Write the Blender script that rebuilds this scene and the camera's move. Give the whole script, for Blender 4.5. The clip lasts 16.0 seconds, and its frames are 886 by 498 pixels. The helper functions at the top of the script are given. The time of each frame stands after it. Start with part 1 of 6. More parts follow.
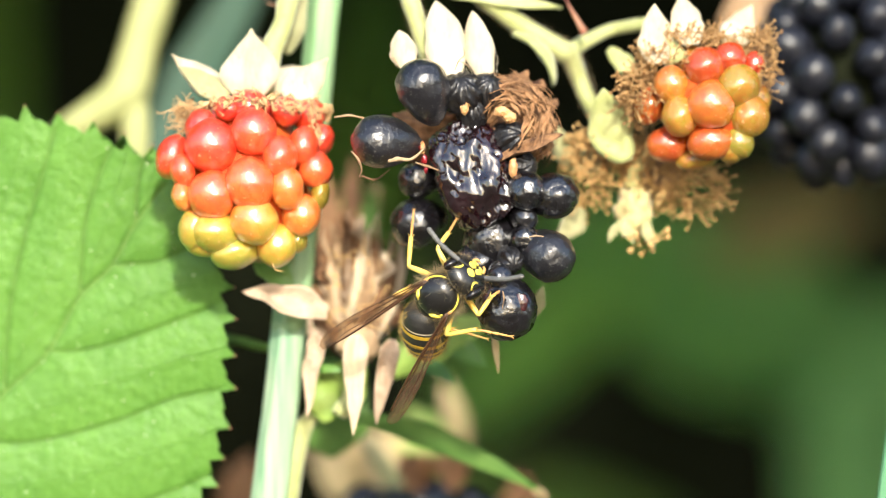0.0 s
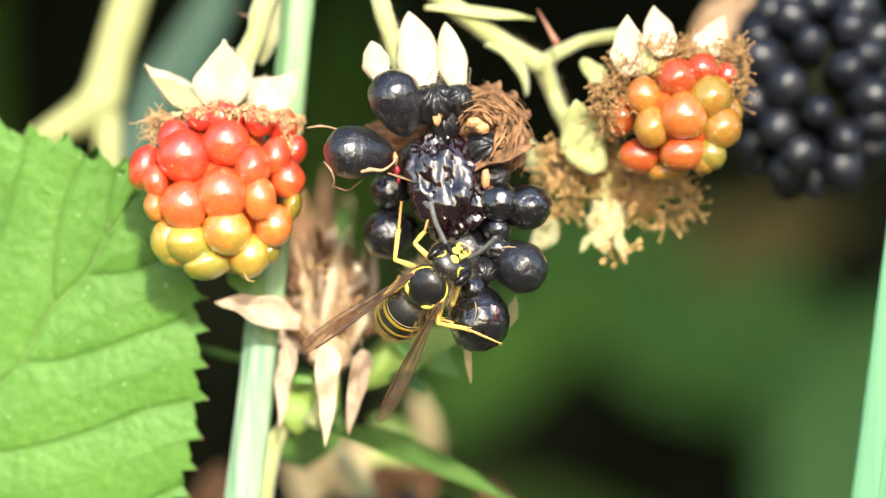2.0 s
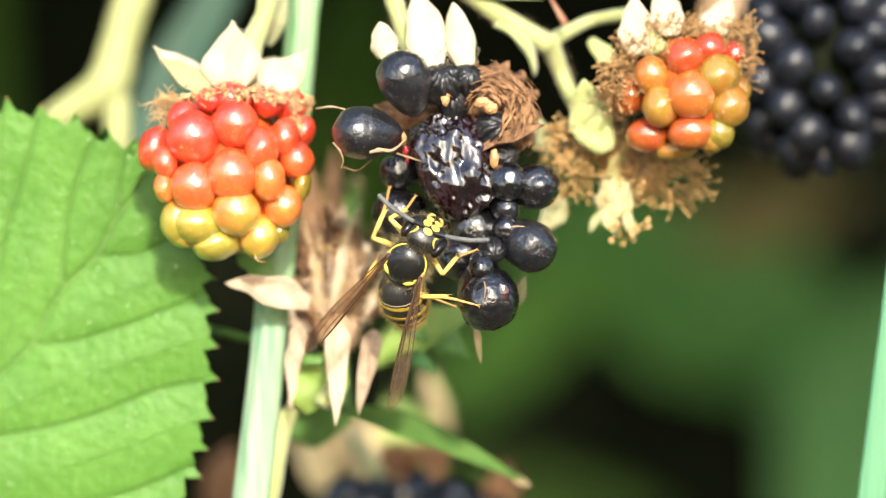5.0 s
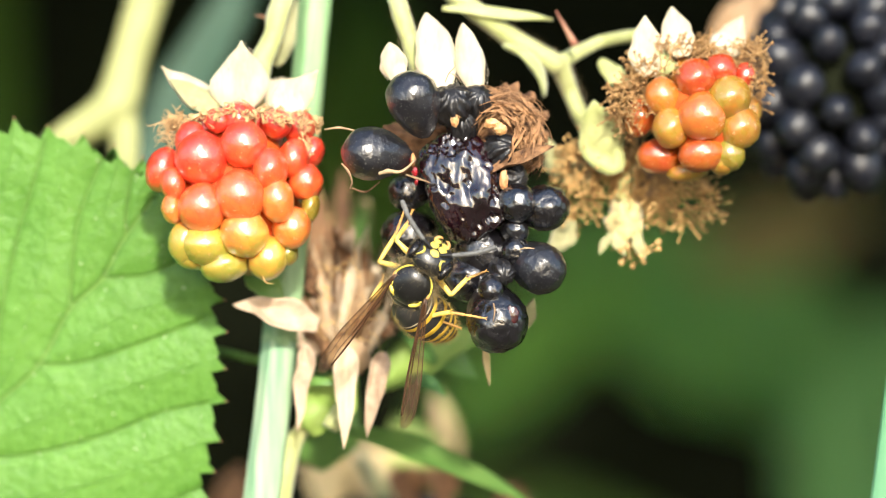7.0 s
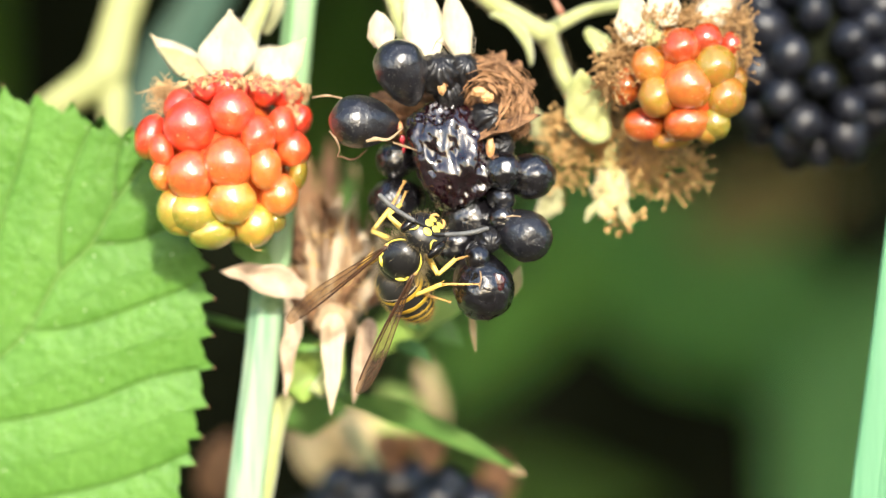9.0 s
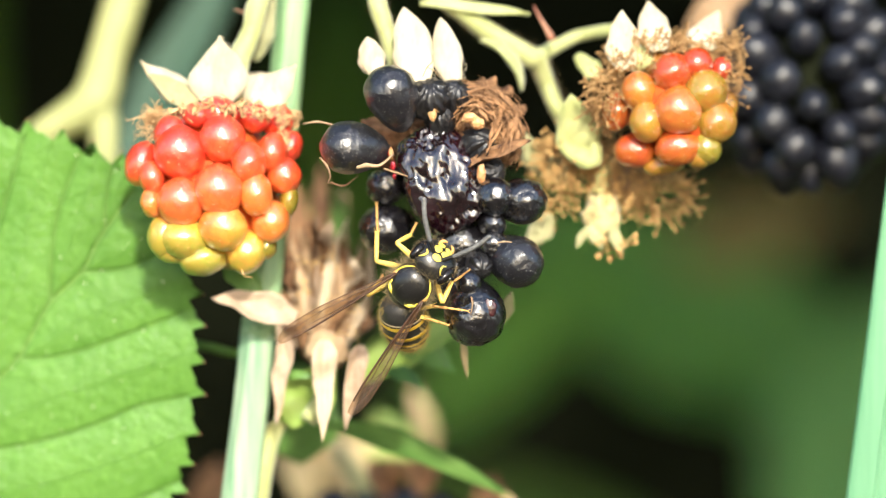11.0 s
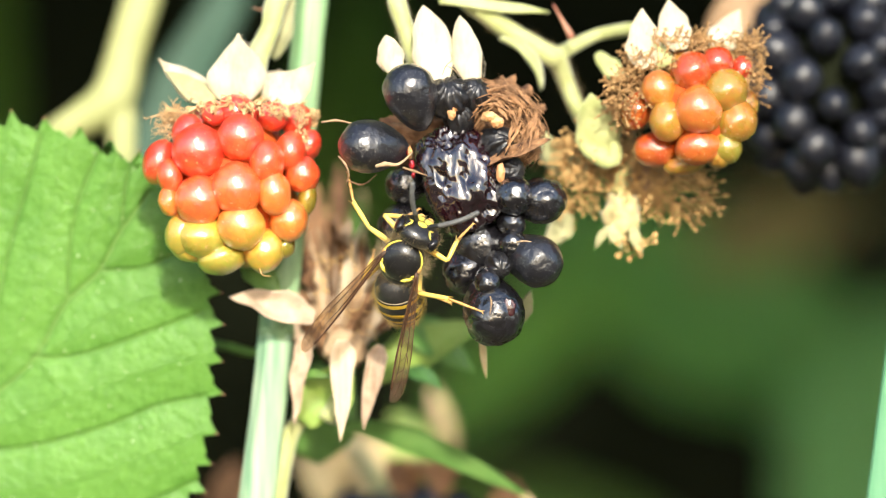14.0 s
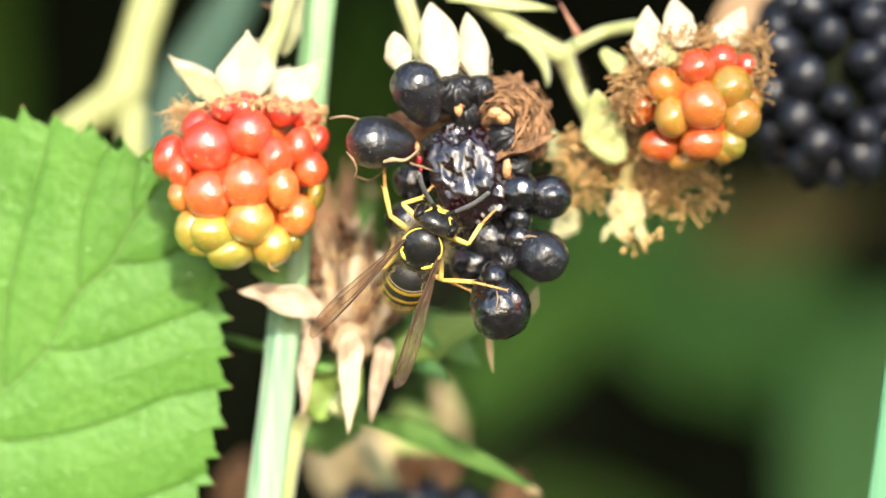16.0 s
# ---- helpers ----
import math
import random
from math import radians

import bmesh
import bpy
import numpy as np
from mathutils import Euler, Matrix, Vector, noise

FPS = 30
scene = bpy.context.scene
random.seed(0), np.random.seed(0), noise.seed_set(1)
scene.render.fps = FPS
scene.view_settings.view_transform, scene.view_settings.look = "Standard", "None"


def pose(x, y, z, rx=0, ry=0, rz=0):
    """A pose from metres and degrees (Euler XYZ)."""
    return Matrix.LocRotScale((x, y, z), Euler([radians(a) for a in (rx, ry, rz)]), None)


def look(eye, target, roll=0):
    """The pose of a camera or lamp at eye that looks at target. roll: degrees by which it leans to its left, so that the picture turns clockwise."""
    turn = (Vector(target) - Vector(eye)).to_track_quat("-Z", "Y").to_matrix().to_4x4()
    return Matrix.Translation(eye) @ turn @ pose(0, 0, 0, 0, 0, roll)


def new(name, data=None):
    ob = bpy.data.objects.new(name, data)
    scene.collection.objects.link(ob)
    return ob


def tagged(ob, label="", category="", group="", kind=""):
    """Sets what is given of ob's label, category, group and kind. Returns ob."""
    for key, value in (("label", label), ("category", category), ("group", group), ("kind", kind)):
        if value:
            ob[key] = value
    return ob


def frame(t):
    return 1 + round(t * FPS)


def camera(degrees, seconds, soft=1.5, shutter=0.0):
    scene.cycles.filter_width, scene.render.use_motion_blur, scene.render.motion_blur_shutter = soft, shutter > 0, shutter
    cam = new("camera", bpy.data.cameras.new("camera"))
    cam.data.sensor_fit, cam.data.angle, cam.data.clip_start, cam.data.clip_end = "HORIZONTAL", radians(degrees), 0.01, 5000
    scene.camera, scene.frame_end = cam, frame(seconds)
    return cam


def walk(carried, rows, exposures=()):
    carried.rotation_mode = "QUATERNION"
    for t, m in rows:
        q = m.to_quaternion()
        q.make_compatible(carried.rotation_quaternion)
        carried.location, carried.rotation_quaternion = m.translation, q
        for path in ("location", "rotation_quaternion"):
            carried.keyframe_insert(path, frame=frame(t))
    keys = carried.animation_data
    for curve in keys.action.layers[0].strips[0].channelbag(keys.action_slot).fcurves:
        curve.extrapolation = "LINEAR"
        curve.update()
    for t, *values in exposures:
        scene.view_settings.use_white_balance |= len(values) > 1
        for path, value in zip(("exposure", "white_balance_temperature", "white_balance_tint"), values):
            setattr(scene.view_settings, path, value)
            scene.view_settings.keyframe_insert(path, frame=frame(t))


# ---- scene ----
# All lengths below are millimetres unless a line says otherwise; MM turns them into metres.
MM = 0.001

# ---- camera: a long lens, held by hand, that pans and tilts a little ----
cam = camera(11.19, 16.0, soft=1.2)
cam.data.dof.use_dof = True
cam.data.dof.focus_distance = 0.398
cam.data.dof.aperture_fstop = 13.0


def aim(back, right, up, roll):
    """The camera's pose from its distance to the subject's plane and the point of that plane that it looks at."""
    return look((0, back * MM, 0), (right * MM, 0, up * MM), roll)


walk(cam, [
    (0, aim(-400, 0, 0, -0)),
    (0.5, aim(-400.13, 0.249, 0.963, -0.105)),
    (1, aim(-400.1, 2.49, -0.601, -0.145)),
    (1.5, aim(-399.96, 3.123, -0.751, -0)),
    (2, aim(-400.08, 2.438, 0.952, 0.074)),
    (2.5, aim(-399.93, 2.548, 1.098, -0.139)),
    (3, aim(-400.58, 1.054, -0.316, -0.248)),
    (3.5, aim(-400.79, 0.878, -1.155, -0.087)),
    (3.7, aim(-401.45, 1.624, -0.822, -0.104)),
    (5.8, aim(-400.14, 1.502, -0.887, -0.212)),
    (6, aim(-399.59, 1.06, -1.366, -0.131)),
    (6.5, aim(-399.7, 2.23, -0.978, -0.075)),
    (7, aim(-399.23, 0.829, 1.086, -0.105)),
    (7.5, aim(-398.99, 0.837, -0.234, -0.359)),
    (8, aim(-399.42, 0.119, -2.708, -0.186)),
    (8.5, aim(-400.47, 0.67, -3.968, 0.051)),
    (9, aim(-401.48, 2, -1.788, 0.061)),
    (9.5, aim(-401.77, 1.363, 0.698, -0.006)),
    (10, aim(-401.56, 1.759, 1.028, -0.019)),
    (10.2, aim(-401.36, 2.482, 0.643, -0.031)),
    (12.3, aim(-400.42, 2.807, 0.388, -0.269)),
    (12.5, aim(-400.11, 4.019, -0.612, -0.147)),
    (13, aim(-399.62, 3.41, -1.966, -0.062)),
    (13.5, aim(-399.34, 2.076, -0.958, 0.043)),
    (14, aim(-399.31, 1.114, 0.456, -0.033)),
    (14.5, aim(-399.44, -1.171, 0.818, -0.04)),
    (15, aim(-400.02, 0.066, 0.945, -0.145)),
    (15.5, aim(-401.33, 0.775, -0.139, -0.094)),
    (16, aim(-403.2, 0.501, -0.005, 0.049)),
])

# ---- light: high, slightly hazy summer sun over the shoulder, open sky in front, the hedge behind ----
sky_world = bpy.data.worlds.new("summer_sky")
scene.world = sky_world
sky_world.use_nodes = True
sky_nodes = sky_world.node_tree.nodes
sky_links = sky_world.node_tree.links
sky = sky_nodes.new("ShaderNodeTexSky")
sky.sky_type = "NISHITA"
sky.sun_disc = False
sky.dust_density = 1.6
SUN = Vector((0.10, -0.87, 0.44)).normalized()
sky.sun_elevation = math.asin(SUN.z)
sky.sun_rotation = math.atan2(SUN.x, SUN.y)
sky_nodes["Background"].inputs["Strength"].default_value = 0.21
sky_links.new(sky.outputs["Color"], sky_nodes["Background"].inputs["Color"])

sun_data = bpy.data.lights.new("sun", "SUN")
sun_data.energy = 3.8
sun_data.angle = radians(3.0)
sun_data.color = (1.0, 0.945, 0.825)
sun_lamp = new("sun", sun_data)
sun_lamp.matrix_world = look(SUN * 3, (0, 0, 0))
scene.view_settings.exposure = 0.71


# ---- materials ----
def material(name, low, high, size=1.0, rough=0.5, bump=0.1, bump_size=0.25, sss=0.0, sss_radius=(1.0, 0.4, 0.2),
             through_light=0.0, coat=0.0, specks=None, speck_size=0.3, speck_amount=0.1, spread=0.0, rough_vary=0.12, sheen=0.0, stretch=(1, 1, 1), coat_rough=0.06, spec=0.5, detail=3, coat_ior=1.5):
    """A surface with two scales of colour, fine relief, and specks. Sizes in millimetres."""
    m = bpy.data.materials.new(name)
    m.use_nodes = True
    n, link = m.node_tree.nodes, m.node_tree.links.new
    b = n["Principled BSDF"]
    where = n.new("ShaderNodeTexCoord")
    mp = n.new("ShaderNodeMapping")
    mp.inputs["Scale"].default_value = stretch
    link(where.outputs["Object"], mp.inputs["Vector"])
    who = n.new("ShaderNodeObjectInfo")
    shift = n.new("ShaderNodeVectorMath")
    shift.operation = "ADD"
    link(mp.outputs["Vector"], shift.inputs[0])
    link(who.outputs["Random"], shift.inputs[1])
    big = n.new("ShaderNodeTexNoise")
    big.inputs["Scale"].default_value = 1000 / (size * 4)
    big.inputs["Detail"].default_value = 4
    fine = n.new("ShaderNodeTexNoise")
    fine.inputs["Scale"].default_value = 1000 / (bump_size * 4)
    fine.inputs["Detail"].default_value = detail
    for tex in (big, fine):
        link(shift.outputs["Vector"], tex.inputs["Vector"])
    ramp = n.new("ShaderNodeValToRGB")
    ramp.color_ramp.elements[0].position, ramp.color_ramp.elements[1].position = 0.32, 0.68
    ramp.color_ramp.elements[0].color, ramp.color_ramp.elements[1].color = (*low, 1), (*high, 1)
    mixed = n.new("ShaderNodeMath")
    mixed.operation = "MULTIPLY_ADD"
    mixed.inputs[1].default_value = 0.35
    link(fine.outputs["Fac"], mixed.inputs[0])
    part_big = n.new("ShaderNodeMath")
    part_big.operation = "MULTIPLY_ADD"
    part_big.inputs[1].default_value = 0.65
    link(big.outputs["Fac"], part_big.inputs[0])
    rnd = n.new("ShaderNodeMath")
    rnd.operation = "MULTIPLY_ADD"
    rnd.inputs[1].default_value = spread
    rnd.inputs[2].default_value = -spread / 2
    link(who.outputs["Random"], rnd.inputs[0])
    link(rnd.outputs[0], part_big.inputs[2])
    link(part_big.outputs[0], mixed.inputs[2])
    link(mixed.outputs[0], ramp.inputs["Fac"])
    colour = ramp.outputs["Color"]
    if specks:
        vor = n.new("ShaderNodeTexNoise")
        vor.inputs["Scale"].default_value = 1000 / (speck_size * 2)
        vor.inputs["Detail"].default_value = 1
        link(shift.outputs["Vector"], vor.inputs["Vector"])
        step = n.new("ShaderNodeMapRange")
        step.inputs["From Min"].default_value = 0.72 - speck_amount
        step.inputs["From Max"].default_value = 0.76 - speck_amount
        link(vor.outputs["Fac"], step.inputs["Value"])
        mix = n.new("ShaderNodeMixRGB")
        mix.inputs["Color2"].default_value = (*specks, 1)
        link(step.outputs["Result"], mix.inputs["Fac"])
        link(colour, mix.inputs["Color1"])
        colour = mix.outputs["Color"]
    link(colour, b.inputs["Base Color"])
    rr = n.new("ShaderNodeMath")
    rr.operation = "MULTIPLY_ADD"
    rr.inputs[1].default_value, rr.inputs[2].default_value = rough_vary, rough - rough_vary / 2
    link(fine.outputs["Fac"], rr.inputs[0])
    link(rr.outputs[0], b.inputs["Roughness"])
    relief = n.new("ShaderNodeBump")
    relief.inputs["Strength"].default_value = bump
    relief.inputs["Distance"].default_value = bump_size * MM
    link(fine.outputs["Fac"], relief.inputs["Height"])
    link(relief.outputs["Normal"], b.inputs["Normal"])
    if sss:
        b.inputs["Subsurface Weight"].default_value = sss
        b.inputs["Subsurface Radius"].default_value = sss_radius
        b.inputs["Subsurface Scale"].default_value = MM
    if coat:
        b.inputs["Coat Weight"].default_value = coat
        b.inputs["Coat Roughness"].default_value = coat_rough
        b.inputs["Coat IOR"].default_value = coat_ior
        link(relief.outputs["Normal"], b.inputs["Coat Normal"])
    b.inputs["Specular IOR Level"].default_value = spec
    if sheen:
        b.inputs["Sheen Weight"].default_value = sheen
    if through_light:
        tr = n.new("ShaderNodeBsdfTranslucent")
        link(colour, tr.inputs["Color"])
        blend = n.new("ShaderNodeMixShader")
        blend.inputs["Fac"].default_value = through_light
        link(b.outputs["BSDF"], blend.inputs[1])
        link(tr.outputs["BSDF"], blend.inputs[2])
        link(blend.outputs["Shader"], n["Material Output"].inputs["Surface"])
    return m


RIPE_STOPS = ((0.0, (0.37, 0.35, 0.045)), (0.25, (0.53, 0.36, 0.045)), (0.5, (0.72, 0.23, 0.035)), (0.75, (0.74, 0.115, 0.022)), (1.0, (0.64, 0.042, 0.016)))


def ripening(name, low, high, shift, depth=1.0, gloss=0.35, ior=1.9):
    """Berry skin that ripens from yellow-green through orange to red between two heights; pale specks, fine pores."""
    m = bpy.data.materials.new(name)
    m.use_nodes = True
    n, link = m.node_tree.nodes, m.node_tree.links.new
    b = n["Principled BSDF"]

    def calc(op, x, y, z=0.0):
        k = n.new("ShaderNodeMath")
        k.operation = op
        for i, v in enumerate((x, y, z)):
            if isinstance(v, (int, float)):
                k.inputs[i].default_value = v
            else:
                link(v, k.inputs[i])
        return k.outputs[0]

    def cloud(scale, detail, vector):
        t = n.new("ShaderNodeTexNoise")
        t.inputs["Scale"].default_value = scale
        t.inputs["Detail"].default_value = detail
        link(vector, t.inputs["Vector"])
        return t.outputs["Fac"]

    where = n.new("ShaderNodeNewGeometry").outputs["Position"]
    who = n.new("ShaderNodeObjectInfo").outputs["Random"]
    split = n.new("ShaderNodeSeparateXYZ")
    link(where, split.inputs[0])
    ripe = n.new("ShaderNodeMapRange")
    ripe.inputs["From Min"].default_value, ripe.inputs["From Max"].default_value = low * MM, high * MM
    link(split.outputs["Z"], ripe.inputs["Value"])
    patches, pores, grain = cloud(420, 3, where), cloud(2600, 2, where), cloud(7000, 2, where)
    f = calc("MULTIPLY_ADD", patches, 0.55, calc("MULTIPLY_ADD", who, 0.20, calc("ADD", ripe.outputs["Result"], shift - 0.375)))
    f = calc("MULTIPLY_ADD", pores, 0.30, calc("ADD", f, -0.15))
    ramp = n.new("ShaderNodeValToRGB")
    els = ramp.color_ramp.elements
    while len(els) < len(RIPE_STOPS):
        els.new(0.5)
    for e, (p, col) in zip(els, RIPE_STOPS):
        e.position, e.color = p, (col[0] * depth, col[1] * depth, col[2] * depth, 1)
    link(f, ramp.inputs["Fac"])
    step = n.new("ShaderNodeMapRange")
    step.inputs["From Min"].default_value, step.inputs["From Max"].default_value = 0.66, 0.74
    step.inputs["To Max"].default_value = 0.6
    link(pores, step.inputs["Value"])
    mix = n.new("ShaderNodeMixRGB")
    mix.inputs["Color2"].default_value = (0.80, 0.56, 0.32, 1)
    link(step.outputs["Result"], mix.inputs["Fac"])
    link(ramp.outputs["Color"], mix.inputs["Color1"])
    link(mix.outputs["Color"], b.inputs["Base Color"])
    link(calc("MULTIPLY_ADD", patches, 0.2, 0.18), b.inputs["Roughness"])
    b.inputs["Specular IOR Level"].default_value = 0.6
    b.inputs["Subsurface Weight"].default_value = 0.4
    b.inputs["Subsurface Radius"].default_value = (0.9, 0.4, 0.14)
    b.inputs["Subsurface Scale"].default_value = MM
    b.inputs["Coat Weight"].default_value = 1.0
    b.inputs["Coat Roughness"].default_value = gloss
    b.inputs["Coat IOR"].default_value = ior
    relief = n.new("ShaderNodeBump")
    relief.inputs["Strength"].default_value = 0.75
    relief.inputs["Distance"].default_value = 0.00005
    link(calc("MULTIPLY_ADD", grain, 0.6, calc("MULTIPLY", pores, 0.8)), relief.inputs["Height"])
    link(relief.outputs["Normal"], b.inputs["Normal"])
    link(relief.outputs["Normal"], b.inputs["Coat Normal"])
    return m


RED = ripening("red_drupelet_skin", -6.0, 13.0, 0.12)
ORANGE = ripening("orange_drupelet_skin", -6.0, 13.0, 0.06)
YELLOW = ripening("yellow_drupelet_skin", -6.0, 13.0, -0.15)
OLIVE = ripening("olive_drupelet_skin", -12.0, 34.0, -0.22, 0.58, 0.26, 1.6)
SMALLRED = ripening("small_red_drupelet_skin", -12.0, 34.0, 0.20, 0.60, 0.26, 1.6)
SMALLORANGE = ripening("small_orange_drupelet_skin", -12.0, 34.0, -0.10, 0.66, 0.26, 1.6)
BLACK = material("black_drupelet_skin", (0.004, 0.0045, 0.007), (0.010, 0.010, 0.014), size=1.2, rough=0.40, bump=0.8, bump_size=0.12, detail=5, rough_vary=0.2, spec=0.55, coat=1.0, coat_rough=0.15,
                 specks=(0.26, 0.25, 0.23), speck_size=0.06, speck_amount=0.03)
WET = material("wet_black_skin", (0.003, 0.003, 0.004), (0.006, 0.005, 0.007), size=0.8, rough=0.28, bump=0.9, bump_size=0.35, detail=4, coat=1.0, coat_rough=0.09, coat_ior=1.7, rough_vary=0.2, spec=0.55,
               specks=(0.24, 0.23, 0.22), speck_size=0.07, speck_amount=-0.02)
FARBLACK = material("far_black_skin", (0.004, 0.005, 0.009), (0.012, 0.013, 0.020), size=1.2, rough=0.42, bump=0.4, bump_size=0.5, spec=0.45, coat=0.3, coat_rough=0.25)
PULP = material("wet_berry_pulp", (0.0012, 0.0008, 0.0012), (0.013, 0.002, 0.004), size=0.8, rough=0.25, bump=0.5, bump_size=0.33, coat=1.0, coat_rough=0.045, coat_ior=1.9, spec=0.2, stretch=(1.3, 1.0, 0.6), detail=2)
HUSK = material("brown_fibrous_husk", (0.055, 0.022, 0.008), (0.38, 0.20, 0.09), size=0.18, rough=0.85, bump=1.0, bump_size=0.3, spread=0.2)
WRINKLED = material("shrivelled_black_skin", (0.004, 0.004, 0.005), (0.016, 0.015, 0.016), size=0.5, rough=0.42, bump=0.8, bump_size=0.22, coat=0.3, coat_rough=0.2, stretch=(1.6, 1.6, 0.5))
FLESH = material("orange_flesh", (0.42, 0.16, 0.05), (0.70, 0.44, 0.21), size=0.6, rough=0.45, bump=0.4, bump_size=0.2, sss=0.3)
CORE = material("unripe_berry_core", (0.42, 0.05, 0.012), (0.55, 0.12, 0.02), size=1.0, rough=0.7, bump=0.4, bump_size=0.2, sss=0.3, spec=0.2)
BRUISE = material("bruised_red_skin", (0.012, 0.003, 0.004), (0.09, 0.006, 0.008), size=0.4, rough=0.3, bump=0.3, bump_size=0.2, coat=0.6)
JUICE = material("red_juice_film", (0.22, 0.004, 0.012), (0.45, 0.03, 0.04), size=0.4, rough=0.2, bump=0.4, bump_size=0.2, coat=1.0, sss=0.3)
CREAM = material("bleached_sepal", (0.60, 0.48, 0.29), (0.83, 0.75, 0.55), size=0.8, rough=0.85, bump=1.0, bump_size=0.12, through_light=0.2, sheen=0.3,
                 specks=(0.42, 0.29, 0.16), speck_size=0.3, speck_amount=-0.02, stretch=(1.5, 1, 0.5))
SEPAL_GREEN = material("pale_felted_sepal", (0.34, 0.34, 0.15), (0.54, 0.52, 0.29), size=1.2, rough=0.85, bump=0.5, bump_size=0.12, through_light=0.2, sheen=0.4)
DRY = material("dry_brown_husk", (0.22, 0.125, 0.06), (0.52, 0.36, 0.21), size=0.8, rough=0.8, bump=0.8, bump_size=0.25, spread=0.3, through_light=0.1, stretch=(1.6, 1, 0.5))
PINKDRY = material("pinkish_dry_bract", (0.38, 0.26, 0.17), (0.68, 0.53, 0.38), size=0.6, rough=0.8, bump=1.0, bump_size=0.2, through_light=0.15, spread=0.2)
STAMEN = material("withered_stamen", (0.46, 0.26, 0.085), (0.72, 0.47, 0.19), size=0.6, rough=0.75, bump=0.4, bump_size=0.15, spread=0.3)
CRUMB = material("brown_stamen_crumbs", (0.30, 0.16, 0.055), (0.58, 0.36, 0.15), size=0.5, rough=0.8, bump=0.5, bump_size=0.12, spread=0.3)
FRIZZ = material("pale_tan_frizz", (0.40, 0.23, 0.09), (0.68, 0.47, 0.24), size=0.6, rough=0.75, bump=0.3, bump_size=0.15)
TAN = material("tan_papery_sepal", (0.52, 0.40, 0.26), (0.76, 0.64, 0.46), size=0.8, rough=0.8, bump=0.7, bump_size=0.2, through_light=0.15, stretch=(2, 1, 0.4))
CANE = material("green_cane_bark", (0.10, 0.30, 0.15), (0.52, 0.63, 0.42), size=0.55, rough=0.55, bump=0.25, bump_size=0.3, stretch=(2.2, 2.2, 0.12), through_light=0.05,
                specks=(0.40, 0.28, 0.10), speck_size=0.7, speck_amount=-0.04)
# Greener than CANE: partly bark, partly the berry's shade put into the colour.
UPPERCANE = material("shade_toned_green_bark", (0.15, 0.31, 0.13), (0.31, 0.46, 0.24), size=0.9, rough=0.5, bump=0.25, bump_size=0.3, stretch=(2.0, 2.0, 0.10), through_light=0.05)
STALK = material("pale_green_stalk", (0.32, 0.36, 0.11), (0.50, 0.51, 0.22), size=1.5, rough=0.6, bump=0.35, bump_size=0.2, sheen=0.4)
YSTALK = material("yellow_green_stalk", (0.31, 0.33, 0.12), (0.43, 0.44, 0.19), size=2.0, rough=0.6, bump=0.3, bump_size=0.3)
THORN = material("reddish_thorn", (0.35, 0.12, 0.08), (0.45, 0.24, 0.14), size=0.5, rough=0.5, bump=0.2, bump_size=0.2)
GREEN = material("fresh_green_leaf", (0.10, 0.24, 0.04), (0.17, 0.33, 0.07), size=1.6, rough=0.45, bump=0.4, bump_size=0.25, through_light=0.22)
# Paler than GREEN: sunshine on these leaflets is put into the colour.
SUNLIT = material("sunlit_yellow_green_leaflet", (0.28, 0.44, 0.07), (0.40, 0.54, 0.14), size=2, rough=0.5, bump=0.4, bump_size=0.3, through_light=0.25)
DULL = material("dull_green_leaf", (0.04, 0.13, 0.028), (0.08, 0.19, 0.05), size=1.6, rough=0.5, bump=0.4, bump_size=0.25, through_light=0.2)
NARROW = material("yellowish_green_leaf", (0.070, 0.16, 0.028), (0.12, 0.22, 0.046), size=1.2, spec=0.25, rough=0.7, bump=0.5, bump_size=0.25, through_light=0.2)
BUDSKIN = material("yellowish_bud_skin", (0.42, 0.36, 0.12), (0.62, 0.50, 0.27), size=0.8, rough=0.7, bump=0.6, bump_size=0.2, sheen=0.3)
BUFF = material("buff_sepal", (0.50, 0.38, 0.17), (0.70, 0.57, 0.31), size=2.5, rough=0.8, bump=0.5, bump_size=0.3, through_light=0.15)
BLADE = material("blue_green_grass_blade", (0.10, 0.30, 0.15), (0.18, 0.42, 0.22), size=2.5, rough=0.5, bump=0.3, bump_size=0.3, through_light=0.2, stretch=(3, 3, 0.1))
TEAL = material("grey_green_far_leaf", (0.034, 0.090, 0.054), (0.052, 0.118, 0.074), size=6, rough=0.55, bump=0.3, bump_size=0.6, through_light=0.2)
FARLEAF = material("hedge_leaf", (0.030, 0.085, 0.010), (0.07, 0.17, 0.022), size=12, rough=0.6, bump=0.4, bump_size=1.0, through_light=0.25, spread=0.5, spec=0.2)
MIDLEAF = material("shaded_green_leaf", (0.16, 0.42, 0.055), (0.23, 0.55, 0.09), size=14, rough=0.55, bump=0.4, bump_size=1.0, through_light=0.25, spread=0.2)
MIDTEAL = material("blue_green_shaded_leaf", (0.13, 0.37, 0.075), (0.19, 0.49, 0.11), size=14, rough=0.55, bump=0.4, bump_size=1.0, through_light=0.25, spread=0.2)
DEEPTEAL = material("dark_blue_green_leaf", (0.125, 0.37, 0.10), (0.18, 0.47, 0.14), size=14, rough=0.55, bump=0.4, bump_size=1.0, through_light=0.25, spread=0.2)
FARBROWN = material("withered_hedge_leaf", (0.20, 0.18, 0.065), (0.32, 0.28, 0.11), size=12, rough=0.8, bump=0.4, bump_size=1.0, through_light=0.2)
